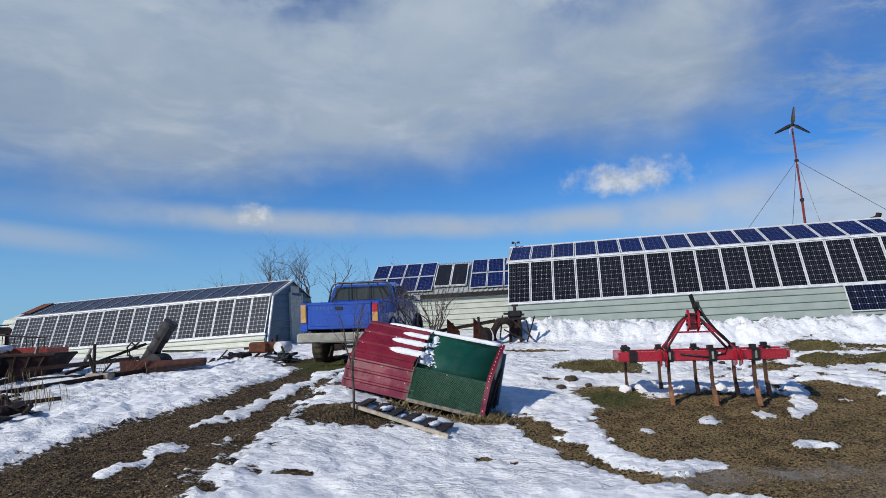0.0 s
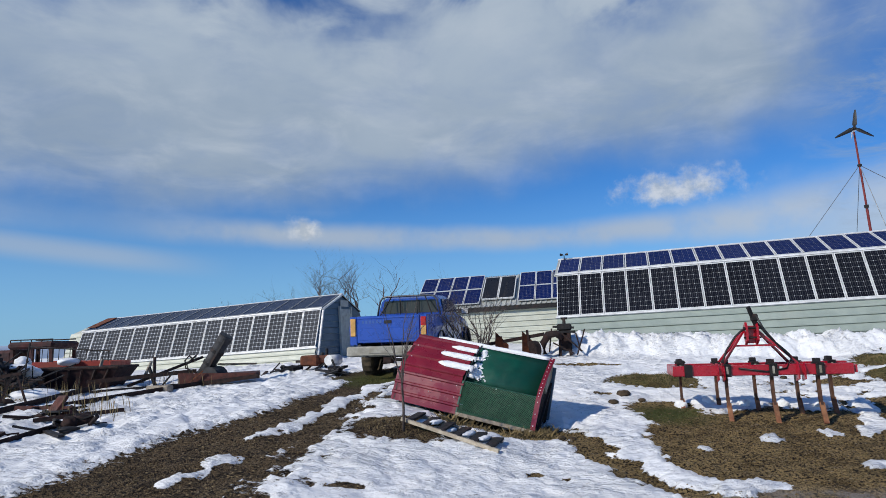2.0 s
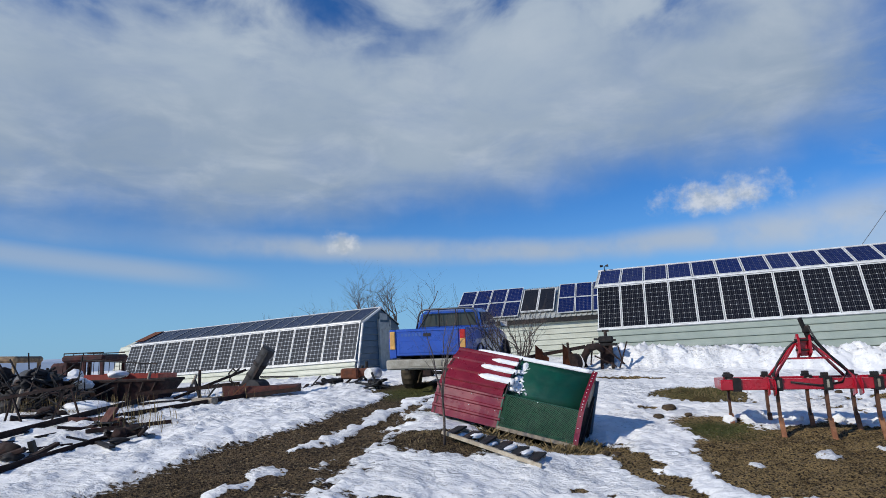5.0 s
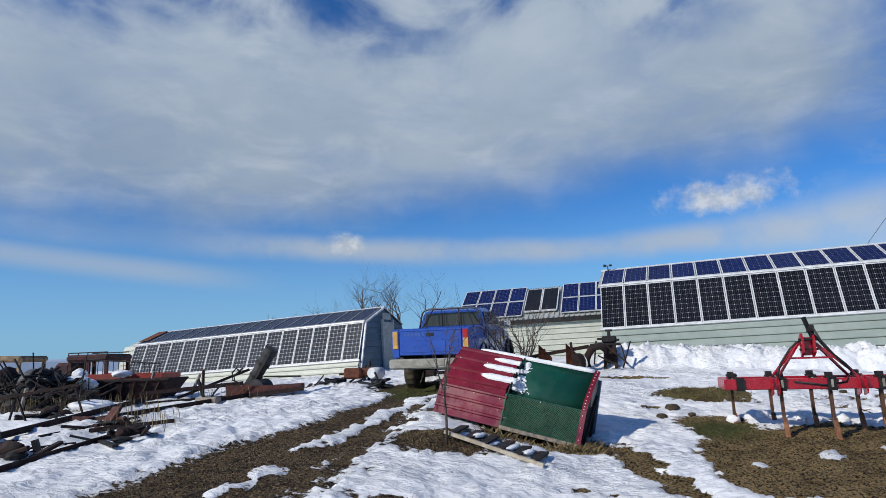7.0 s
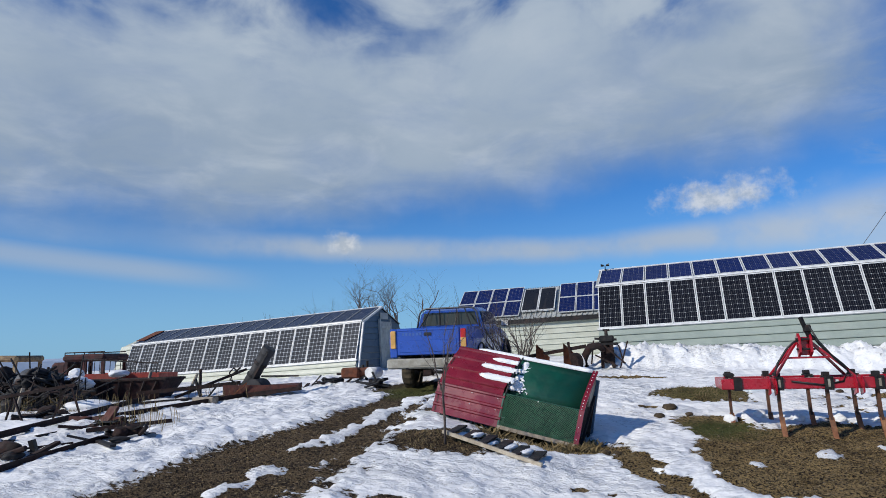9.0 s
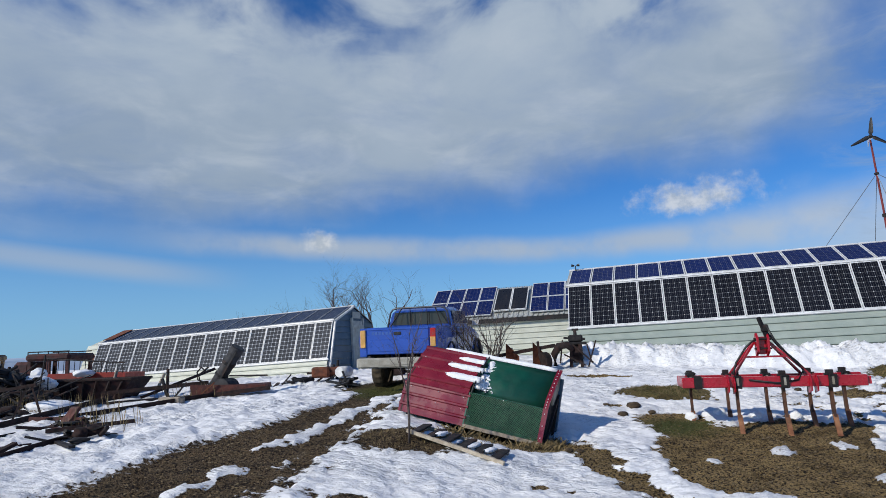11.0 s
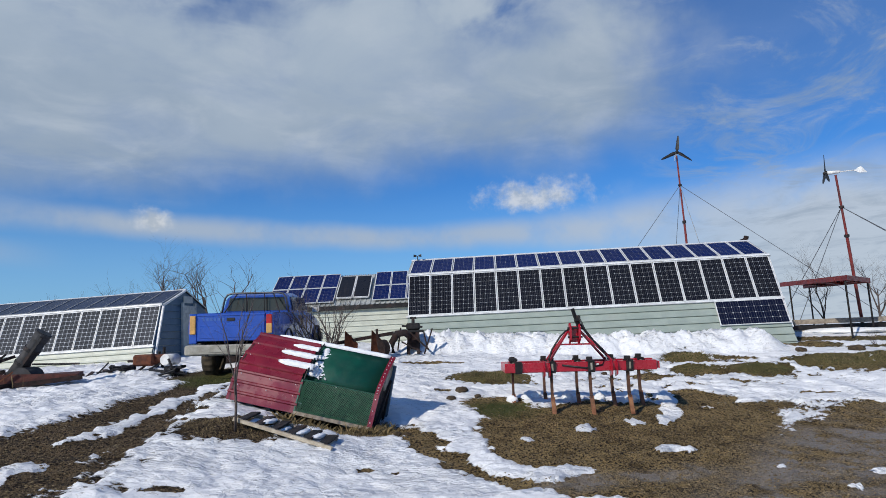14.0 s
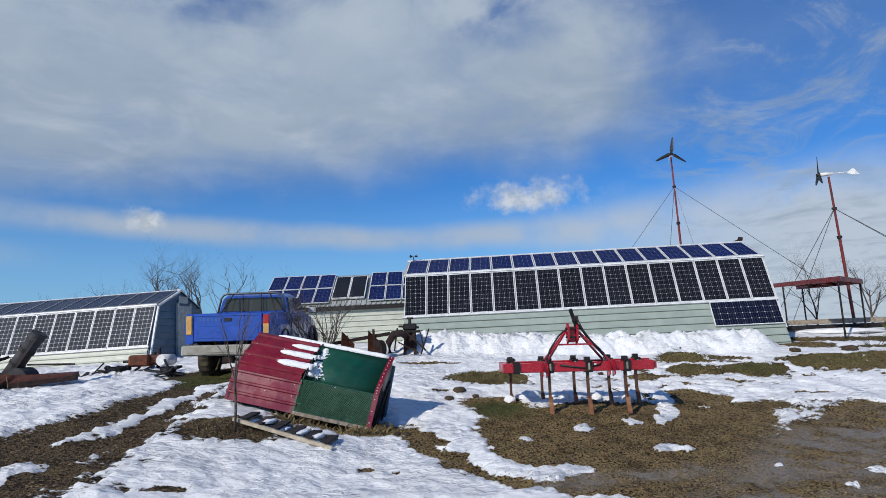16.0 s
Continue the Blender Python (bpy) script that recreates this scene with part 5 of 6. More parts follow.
for x in (-0.5, 1.6):
    part("bearer", solid(x, x + 0.15, -0.4, 0.5, -0.15, 0.08), WOOD, bench)


# ---- bare trees and bushes ----
def branches(bm, p, d, length, r, depth, rnd, spread_, bend=0.25):
    """A limb that bends, thins out and forks."""
    n = 3
    pts = [p]
    q, v = p.copy(), d.copy()
    for i in range(n):
        v = (v + Vector((rnd.uniform(-bend, bend), rnd.uniform(-bend, bend), rnd.uniform(-bend * 0.3, bend * 0.6)))).normalized()
        q = q + v * (length / n)
        pts.append(q.copy())
    r1 = r * 0.55
    seg = 6 if r > 0.02 else 4 if r > 0.006 else 3
    sub = sweep(pts, [r, r * 0.85, r * 0.7, r1], seg)
    me = bpy.data.meshes.new("t")
    sub.to_mesh(me)
    sub.free()
    bm.from_mesh(me)
    bpy.data.meshes.remove(me)
    if depth <= 0:
        return
    for i in range(rnd.choice((3, 4, 4))):
        k = rnd.choice((1, 2, 3, 3))
        side = Vector((rnd.uniform(-1, 1), rnd.uniform(-1, 1), rnd.uniform(-0.2, 0.7))).normalized()
        branches(bm, pts[k], (v + side * spread_).normalized(), length * rnd.uniform(0.5, 0.78), r1 * rnd.uniform(0.55, 0.85), depth - 1, rnd, spread_, bend)


def bare_tree(name, x, y, height, r, depth, seed, label, spread_=0.8, stems=1, trunk=0.34, lean=(0, 0)):
    rnd = random.Random(seed)
    z = top_of(x, y)
    t = thing(name, Matrix.Translation((x, y, z - 0.05)), label, "tree" if "tree" in name else "bush")
    up = Vector((lean[0], lean[1], 1)).normalized()
    if stems == 1:
        th = up * height * trunk
        part("trunk", sweep([(0, 0, -0.1), th * 0.5 + Vector((0.01, 0, 0)), th], [r, r * 0.9, r * 0.8], 8), BARK, t, "", True)
        bm = bmesh.new()
        for i in range(4):
            side = Vector((rnd.uniform(-1, 1), rnd.uniform(-1, 1), 0.2))
            branches(bm, th * (1 - 0.09 * i), (up + side * spread_ * 0.7).normalized(), height * rnd.uniform(0.38, 0.5), r * 0.6, depth, rnd, spread_)
        part("crown", bm, BARK, t, "bare twigs")
    else:
        bm = bmesh.new()
        for i in range(stems):
            side = Vector((rnd.uniform(-1, 1), rnd.uniform(-1, 1), 0))
            branches(bm, Vector((side.x * 0.08, side.y * 0.08, -0.03)), (up + side * spread_).normalized(), height * rnd.uniform(0.4, 0.55), r, depth, rnd, spread_)
        part("stem_clump", bm, BARK, t, "bare twigs")
    return t


bare_tree("bare_tree", -5.6, 27.0, 4.2, 0.125, 4, 12, "leafless tree behind the coop against the sky", 1.25, 1, 0.14)
bare_tree("bare_tree", -8.0, 27.4, 3.9, 0.115, 4, 19, "leafless tree behind the coop against the sky", 1.25, 1, 0.14)
bare_tree("bare_tree", -19.5, 41, 4.0, 0.08, 2, 5, "small distant leafless tree behind the coop", 0.9)
bare_tree("bare_tree", 14.4, 16.9, 2.2, 0.034, 4, 11, "low leafless fruit tree beside the canopy", 1.0, 1, 0.22)
bare_tree("bare_tree", 16.6, 17.2, 2.1, 0.045, 4, 14, "low leafless fruit tree beside the canopy", 1.0, 1, 0.25)
bare_tree("young_tree", -1.13, 7.42, 1.5, 0.017, 2, 21, "thin leafless sapling growing beside the red box", 0.75, 1, 0.42)
bare_tree("bare_bush", -0.42, 13.9, 1.75, 0.023, 3, 31, "leafless many-stemmed bush beside the truck", 0.6, 13)
bare_tree("bare_bush", 12.2, 12.6, 0.5, 0.008, 2, 37, "small leafless shrub in the snow", 0.9, 5)


# ---- ladder on the snow ----
def ladder():
    a, b = Vector((-1.16, 7.50, top_of(-1.16, 7.5) + 0.11)), Vector((-0.02, 7.02, top_of(-0.02, 7.02) + 0.025))
    t = thing("ladder", Matrix.Translation(a), "weathered wooden ladder with dark rungs lying in the snow", "ladder")
    d = (b - a)
    w = Vector((d.y, -d.x, 0)).normalized() * -0.36
    w.z += 0.05
    part("rail", beam(bmesh.new(), Vector(), d, 0.04, 0.04), WOOD_PALE, t)
    part("rail", beam(bmesh.new(), w + d * 0.02 - Vector((0, 0, 0.05)), w + d * 0.92 - Vector((0, 0, 0.05)), 0.045, 0.05), WOOD, t)
    for i in range(6):
        f = 0.07 + i * 0.165
        part("rung", beam(bmesh.new(), d * f, d * f + w * 0.95, 0.12, 0.022), IRON, t, "flat black rung")
    return t


ladder()


# ---- scrap around the yard ----
def girder(name, a, b, w, h, mat, label, lift=(0.05, 0.05)):
    """An angle bar lying on the ground from a to b."""
    pa = Vector((*a, top_of(*a) + lift[0]))
    pb = Vector((*b, top_of(*b) + lift[1]))
    t = thing(name, Matrix.Translation(pa), label, "scrap metal")
    d = pb - pa
    part("flange", beam(bmesh.new(), Vector(), d, w, 0.012), mat, t)
    part("web", beam(bmesh.new(), Vector((0, -w / 2, h / 2)), d + Vector((0, -w / 2, h / 2)), 0.012, h), mat, t)
    return t


girder("steel_beam", (-7.33, 7.5), (-8.2, 12.4), 0.08, 0.08, RUST_DARK, "long dark rusty steel beam lying on the snow", (0.03, 0.06))
girder("steel_beam", (-7.15, 9.2), (-5.6, 14.2), 0.08, 0.07, RUST_DARK, "long dark rusty steel beam lying on the snow", (0.0, 0.0))
girder("steel_beam", (-5.84, 6.1), (-5.5, 7.85), 0.05, 0.06, RUST_DARK, "thin rusty angle bar half sunk in snow", (0.0, 0.02))
girder("steel_beam", (-6.5, 6.9), (-6.05, 7.6), 0.09, 0.03, RUST_DARK, "flat dark rusty bar half sunk in snow", (0.0, 0.0))
girder("steel_beam", (-6.9, 7.9), (-6.35, 9.3), 0.04, 0.03, IRON, "thin dark iron bar lying on the snow", (0.0, 0.02))
girder("steel_beam", (-6.2, 8.0), (-5.3, 8.6), 0.05, 0.05, RUST_DARK, "short dark rusty angle bar on the snow", (0.0, 0.06))
girder("steel_beam", (-8.3, 11.6), (-6.3, 13.0), 0.06, 0.05, IRON, "dark iron bar lying on the snow", (0.0, 0.05))
girder("steel_beam", (-7.9, 12.9), (-6.9, 14.3), 0.05, 0.05, RUST_DARK, "dark rusty bar propped on the scrap", (0.0, 0.42))
girder("steel_beam", (-7.5, 9.3), (-6.6, 9.35), 0.10, 0.09, RED_DARK, "short dark red channel on the snow", (0.0, 0.02))
girder("steel_beam", (-8.6, 12.6), (-6.6, 13.4), 0.08, 0.08, RUST_DARK, "dark rusty bar lying on the snow", (0.1, 0.2))

# steel frame on legs
frame_rack = thing("steel_trestle", Matrix.Translation((-8.7, 9.9, at(-8.7, 9.9))), "dark rusty steel trestle standing in the snow", "trestle")
part("top_bar", beam(bmesh.new(), (-1.3, -0.5, 0.33), (0.72, 0.05, 0.62), 0.05, 0.05), RUST_DARK, frame_rack)
for p, q in (((0.60, 0.0, 0.60), (0.40, -0.1, -0.05)), ((0.66, 0.03, 0.60), (0.86, 0.1, -0.05)), ((-0.25, -0.2, 0.48), (0.12, -0.3, -0.1)), ((-0.25, -0.2, 0.48), (-0.5, -0.1, -0.1)), ((-1.2, -0.4, 0.34), (-1.3, -0.5, -0.1))):
    part("leg", beam(bmesh.new(), p, q, 0.028, 0.028), RUST_DARK, frame_rack)


def heap(name, x, y, n, size, mats, seed, label, lump=1.0):
    """A tangle of odd lumps and bars; each piece is a part."""
    rnd = random.Random(seed)
    t = thing(name, Matrix.Translation((x, y, at(x, y))), label, "scrap heap")
    for i in range(n):
        a, r = rnd.uniform(0, 6.28), rnd.uniform(0, 1) ** 0.7
        px_, py_ = math.cos(a) * r * size[0], math.sin(a) * r * size[1]
        pz = (1 - r) * size[2] * rnd.uniform(0.4, 1.0) + 0.03
        bm = bmesh.new()
        if i % 3 == 0:
            bmesh.ops.create_icosphere(bm, subdivisions=3, radius=1.0)
            s = Vector((rnd.uniform(0.10, 0.30), rnd.uniform(0.10, 0.26), rnd.uniform(0.06, 0.18))) * lump
            for v in bm.verts:
                v.co *= 1 + 0.35 * noise.noise(v.co * 1.7 + Vector((i, seed, 0))) + 0.18 * noise.noise(v.co * 5.0 + Vector((seed, i, 0)))
                v.co = Vector((v.co.x * s.x, v.co.y * s.y, v.co.z * s.z))
            bmesh.ops.translate(bm, verts=bm.verts, vec=(px_, py_, pz))
            nm = "lump"
        else:
            d = Vector((rnd.uniform(-1, 1), rnd.uniform(-1, 1), rnd.uniform(-0.3, 0.5))).normalized() * rnd.uniform(0.25, 0.8)
            c_ = Vector((px_, py_, pz))
            if i % 3 == 1:
                rod(bm, c_ - d / 2, c_ + d / 2, rnd.uniform(0.015, 0.035), seg=6)
                nm = "bar"
            else:
                beam(bm, c_ - d / 2, c_ + d / 2, rnd.uniform(0.05, 0.16), rnd.uniform(0.015, 0.05))
                nm = "plate"
        part(nm, bm, mats[rnd.randrange(len(mats))], t, "", nm == "lump")
    return t


heap("scrap_heap", -10.1, 11.7, 160, (1.15, 0.75, 0.95), (IRON, IRON, RUST_DARK, BLACK, IRON), 5, "dark tangled heap of scrap and brushwood with snow on it")
heap("scrap_heap", -11.6, 12.3, 110, (1.1, 0.8, 0.85), (IRON, BLACK, RUST_DARK), 6, "dark tangled heap of scrap and brushwood")
heap("scrap_heap", -5.0, 14.6, 16, (0.9, 0.5, 0.25), (IRON, BLACK, RUST_DARK), 7, "black scrap iron lying in the snow", 0.55)
heap("scrap_heap", -3.5, 13.6, 10, (0.45, 0.35, 0.2), (IRON, BLACK), 8, "black scrap iron lying in the snow", 0.55)
heap("scrap_heap", -5.35, 7.55, 22, (0.34, 0.42, 0.2), (CONCRETE, IRON, IRON, RUST_DARK), 9, "broken concrete and scrap in the snow", 0.5)
heap("scrap_heap", -7.6, 7.6, 12, (0.5, 0.4, 0.2), (IRON, RUST_DARK), 10, "dark scrap half buried in snow")
heap("scrap_heap", -6.25, 6.75, 16, (0.4, 0.3, 0.16), (IRON, RUST_DARK, RUST_DARK), 11, "dark scrap iron half buried in snow", 0.6)
heap("scrap_heap", -6.3, 8.5, 16, (0.35, 0.45, 0.16), (IRON, RUST_DARK, RED_DARK), 12, "dark scrap iron half buried in snow", 0.6)
heap("scrap_heap", -8.7, 10.2, 14, (0.4, 0.4, 0.2), (IRON, RUST_DARK), 13, "dark scrap iron under the trestle", 0.7)


def snow_lump(x, y, z, sx, sy, sz, seed, turn=0.0, name="snow_patch", label="patch of old snow lying on scrap"):
    bm = bmesh.new()
    bmesh.ops.create_icosphere(bm, subdivisions=3, radius=1.0)
    for v in bm.verts:
        v.co *= 1 + 0.22 * noise.noise(v.co * 1.9 + Vector((seed, 0, seed)))
        v.co = Vector((v.co.x * sx, v.co.y * sy, v.co.z * sz))
    ob = part(name, bm, SNOW, None, "", True)
    ob.matrix_world = pose(x, y, z, 0, 0, turn)
    return tagged(ob, label, "snow")


# old yellow cab, dark cab wreck, orange trailer, rusty hopper
def old_cab(name, m, w, d, h, mat, label, sill=0.45):
    t = thing(name, m, label, "vehicle wreck")
    part("body", solid(0, w, 0, d, -0.6, h * sill, None, 0.03), mat, t)
    part("roof", solid(-0.05, w + 0.05, -0.06, d + 0.06, h - 0.02, h + 0.17, None, 0.06), mat, t)
    for x, y in ((0, 0), (w - 0.08, 0), (w * 0.5 - 0.04, 0), (0, d - 0.08), (w - 0.08, d - 0.08)):
        part("pillar", solid(x, x + 0.08, y, y + 0.08, h * sill, h), mat, t)
    return t


old_cab("tractor_cab", pose(-16.95, 16.05, 0.80) @ pose(0, 0, 0, 0, 2, 8), 1.9, 1.2, 1.12, YELLOW_OLD, "faded yellow open cab of an old farm machine")
RED_CAB = material("faded_red_cab", (0.022, 0.004, 0.004), (0.07, 0.010, 0.008), 0.7, 0.0, 5.0, 0.2, 60, (0.03, 0.012, 0.01), 0.6)
wreck = old_cab("cab_wreck", pose(-12.45, 15.1, 0.78) @ pose(0, 0, 0, 0, 0, 8), 1.05, 1.2, 1.0, RED_CAB, "dark red truck cab wreck with a roof rack")
for y in (0.0, 1.1):
    part("rack_rail", bar((0.0, y, 1.22), (1.06, y, 1.22), 0.015), IRON, wreck)
for i in range(5):
    part("rack_post", bar((0.0 + i * 0.26, 0, 1.10), (0.0 + i * 0.26, 0, 1.22), 0.012), IRON, wreck)
part("hood", solid(-0.45, 0.0, 0.1, 1.1, 0.2, 0.98, None, 0.08), RED_CAB, wreck, "dull red hood")

trailer = thing("farm_trailer", pose(-11.0, 13.9, 0.82) @ pose(0, 0, 0, 0, 1.5, 8) @ Matrix.Diagonal((0.74, 0.8, 1, 1)), "orange-red farm trailer with an open rail", "trailer")
part("side_board", solid(0.0, 2.5, 0.0, 0.05, 0.35, 0.62), ORANGE_RED, trailer)
part("side_board", solid(0.0, 2.5, 1.3, 1.35, 0.35, 0.62), ORANGE_RED, trailer)
part("bed", solid(0.0, 2.5, 0.05, 1.3, 0.3, 0.36), RUST_DARK, trailer)
part("tail_board", solid(2.5, 2.55, 0.0, 1.35, 0.3, 0.62), ORANGE_RED, trailer)
part("rail", bar((0.0, 0.02, 0.98), (2.5, 0.02, 0.86), 0.016), IRON, trailer)
for i in range(15):
    x = 0.05 + i * 0.172
    part("upright", bar((x, 0.02, 0.60), (x, 0.02, 0.98 - x * 0.048), 0.011, seg=5), IRON, trailer)
for x in (0.5, 2.0):
    part("leg", solid(x, x + 0.1, 0.4, 0.5, -0.2, 0.32), IRON, trailer)

RED_RUST = material("dark_red_paint", (0.010, 0.003, 0.003), (0.034, 0.006, 0.005), 0.8, 0.0, 6.0, 0.4, 70, (0.03, 0.012, 0.01), 0.6)
hopper = thing("rusty_hopper", pose(-10.85, 12.5, 0.76) @ pose(0, 0, 0, 0, 1.5, 7) @ Matrix.Diagonal((0.89, 0.9, 1, 1)), "dark rusty steel hopper with ribbed sides", "hopper")
part("shell", loft([[(0.35, 0.2, 0), (2.7, 0.2, 0), (2.7, 0.9, 0), (0.35, 0.9, 0)], [(0, 0, 0.52), (3.1, 0, 0.58), (3.1, 1.1, 0.58), (0, 1.1, 0.52)]]), RED_RUST, hopper)
part("rim", sweep([(0, 0, 0.53), (3.1, 0, 0.59), (3.1, 1.1, 0.59), (0, 1.1, 0.53), (0, 0, 0.53)], 0.03, 5), RUST_DARK, hopper)
for i in range(10):
    x = 0.1 + i * 0.31
    part("rib", beam(bmesh.new(), (x, -0.02, 0.54), (0.35 + (x / 3.1) * 2.35, 0.18, 0.02), 0.04, 0.04), RED_RUST if i < 4 else RUST_DARK, hopper)

# fence posts and stakes
for x, y, h, lean_ in ((-8.0, 14.1, 0.55, 0.02), (-8.2, 13.8, 0.5, 0.6), (-7.4, 13.2, 0.4, -0.5), (-9.0, 13.4, 0.6, 0.3), (-4.2, 15.2, 0.45, 0.1), (-4.35, 15.3, 0.38, 0.15), (-10.0, 10.9, 0.5, 0.3)):
    z = top_of(x, y)
    tagged(part("stake", bar((0, 0, -0.15), (lean_ * h, 0, h), 0.045, 0.035, 7), WOOD if lean_ > 0.2 else IRON), "dark stake leaning in the snow", "stake").location = (x, y, z)

# auger pipe on a rusty frame
auger = thing("auger", pose(-6.42, 12.75, 0.84) @ pose(0, 0, 0, 0, 0, -8), "thick grey auger pipe slanting out of a rusty frame", "farm implement")
part("pipe", bar((-0.02, 0.3, 0.05), (0.62, 0.3, 0.98), 0.135, 0.135, 20), GREY_PIPE, auger, "grey steel pipe", True)
part("mouth", bar((0.56, 0.3, 0.89), (0.64, 0.3, 1.01), 0.15, 0.15, 20), GREY_PIPE, auger)
# black disc on the solid pipe, painting the dark of a hollow inside
part("mouth_hole", bar((0.60, 0.3, 0.95), (0.645, 0.3, 1.017), 0.12, 0.12, 20), BLACK, auger)
for f0, f1, rr in ((0.10, 0.16, 0.155), (0.40, 0.44, 0.15), (0.66, 0.72, 0.152)):
    part("band", bar((-0.02 + 0.64 * f0, 0.3, 0.05 + 0.93 * f0), (-0.02 + 0.64 * f1, 0.3, 0.05 + 0.93 * f1), rr, rr, 20), IRON, auger)
part("flat_rib", beam(bmesh.new(), (0.18, 0.15, 0.16), (0.68, 0.155, 0.92), 0.025, 0.05), IRON, auger, "black flat bar along the pipe")
part("lever", sweep([(0.02, 0.12, 0.50), (-0.12, 0.1, 0.62), (-0.22, 0.1, 0.52), (-0.20, 0.1, 0.36), (-0.05, 0.12, 0.30)], 0.018), IRON, auger)
part("drum", bar((0.35, 0.1, 0.15), (0.35, 0.5, 0.15), 0.22, 0.22, 16), GREY_PIPE, auger)
part("bracket", sweep([(0.05, 0.1, 0.62), (-0.18, 0.1, 0.45), (-0.1, 0.1, 0.2)], 0.02), IRON, auger)
part("rod", bar((0.5, 0.2, 0.42), (1.35, 0.3, 0.40), 0.018), IRON, auger)
ramp_frame = thing("tipped_harrow", pose(-6.75, 12.45, 0.78) @ pose(0, 0, 0, 0, -5.0, 10) @ Matrix.Diagonal((0.8, 0.8, 0.75, 1)), "rusty red steel frame lying on the snow", "farm implement")
part("side_rail", solid(0.0, 2.3, 0.0, 0.06, 0.0, 0.12), RUST_DARK, ramp_frame)
part("side_rail", solid(0.4, 2.2, 0.6, 0.66, 0.06, 0.2), RUST, ramp_frame)
part("plate", loft([[(0.25, 0.05, 0.08), (0.25, 0.6, 0.12), (0.25, 0.6, 0.34), (0.25, 0.05, 0.42)], [(2.2, 0.05, 0.08), (2.2, 0.6, 0.12), (2.2, 0.6, 0.2), (2.2, 0.05, 0.16)]]), RED_DARK, ramp_frame)
part("stay", beam(bmesh.new(), (-0.3, 0.1, 0.0), (0.15, 0.1, 0.5), 0.04, 0.04), IRON, ramp_frame)
part("stay", beam(bmesh.new(), (0.5, -0.02, 0.1), (0.9, -0.02, 0.4), 0.03, 0.03), RUST, ramp_frame)
tagged(part("wooden_block", solid(-0.26, 0.22, -0.1, 0.1, -0.16, 0.05, None, 0.02), WOOD), "weathered wooden block in the snow", "block").matrix_world = pose(-6.5, 11.7, at(-6.5, 11.7) + 0.14, 0, 0, -6)

# white tank, rusty motor by the coop
tank = thing("white_tank", pose(-3.72, 14.2, at(-3.72, 14.2) + 0.24), "small white enamelled drum lying on its side", "drum")
part("drum", bar((-0.08, -0.16, 0.06), (0.06, 0.16, 0.06), 0.125, 0.125, 24), WHITE, tank, "", True)
part("drum_end", bar((-0.086, -0.175, 0.06), (-0.078, -0.15, 0.06), 0.115, 0.115, 24), WHITE, tank)
part("stand", solid(-0.12, 0.12, -0.1, 0.1, -0.25, -0.08), IRON, tank)
motor = thing("rusty_motor", pose(-4.45, 14.9, at(-4.45, 14.9) + 0.14), "rusty red engine block beside the coop", "engine")
part("block", solid(-0.24, 0.2, -0.2, 0.2, 0.0, 0.26, None, 0.04), RUST, motor)
part("cylinder", bar((0.12, 0, 0.13), (0.42, 0, 0.15), 0.11, 0.11, 12), RUST, motor)
part("shaft", bar((-0.4, 0, 0.12), (-0.2, 0, 0.12), 0.03), IRON, motor)
motor2 = thing("rusty_gearbox", pose(-2.75, 15.0, at(-2.75, 15.0) + 0.05), "rusty red gearbox lying by the coop door", "engine")
part("housing", solid(-0.3, 0.3, -0.15, 0.15, 0.0, 0.18, None, 0.04), RUST_DARK, motor2)
part("shaft", bar((0.2, 0, 0.1), (0.55, 0, 0.08), 0.04), IRON, motor2)

# old plough and cast-iron machine by the pale shed
old_plough = thing("old_plough", pose(-0.05, 14.1, at(-0.05, 14.1) + 0.05) @ pose(0, 0, 0, 0, 0, -10), "rusty old mouldboard plough", "farm implement")
for i, (x, s) in enumerate(((0.05, 0.8), (0.66, 1.0))):
    bm = bmesh.new()
    rows_ = [[Vector((x + u * 0.28, 0.1 * math.sin(u * 2.2) + v * 0.18, 0.05 + v * 0.56 * (1 - 0.55 * u))) for u in (0, 0.33, 0.66, 1.0)] for v in (0, 0.5, 1.0)]
    g = [[bm.verts.new(p) for p in r_] for r_ in rows_]
    for r0, r1 in zip(g, g[1:]):
        for j in range(3):
            bm.faces.new((r0[j], r0[j + 1], r1[j + 1], r1[j]))
    bmesh.ops.solidify(bm, geom=bm.faces[:], thickness=0.02)
    part("mouldboard", bm, RUST, old_plough, "rusty curved mouldboard")
    part("shank", beam(bmesh.new(), (x + 0.15, 0.15, 0.1), (x + 0.1, 0.3, 0.62 * s), 0.05, 0.05), RUST_DARK, old_plough)
part("beam", beam(bmesh.new(), (-0.25, 0.25, 0.32), (1.15, 0.35, 0.52), 0.07, 0.08), RUST_DARK, old_plough)
part("wheel", bar((0.85, 0.1, 0.18), (0.95, 0.2, 0.18), 0.2, 0.2, 14), RUST_DARK, old_plough)
old_machine = thing("old_machine", pose(1.35, 14.3, at(1.35, 14.3) + 0.03) @ pose(0, 0, 0, 0, 0, -10), "rusty cast-iron machine with levers", "farm implement")
for x, y in ((0.12, 0.04), (0.36, 0.04), (0.12, 0.26), (0.36, 0.26)):
    part("leg", beam(bmesh.new(), (x, y, 0.0), (x + (0.03 if x < 0.2 else -0.03), y, 0.56), 0.07, 0.07), RUST_DARK, old_machine)
part("casing", solid(0.14, 0.36, 0.06, 0.26, 0.12, 0.50, None, 0.03), RUST_DARK, old_machine, "rusty gear casing")
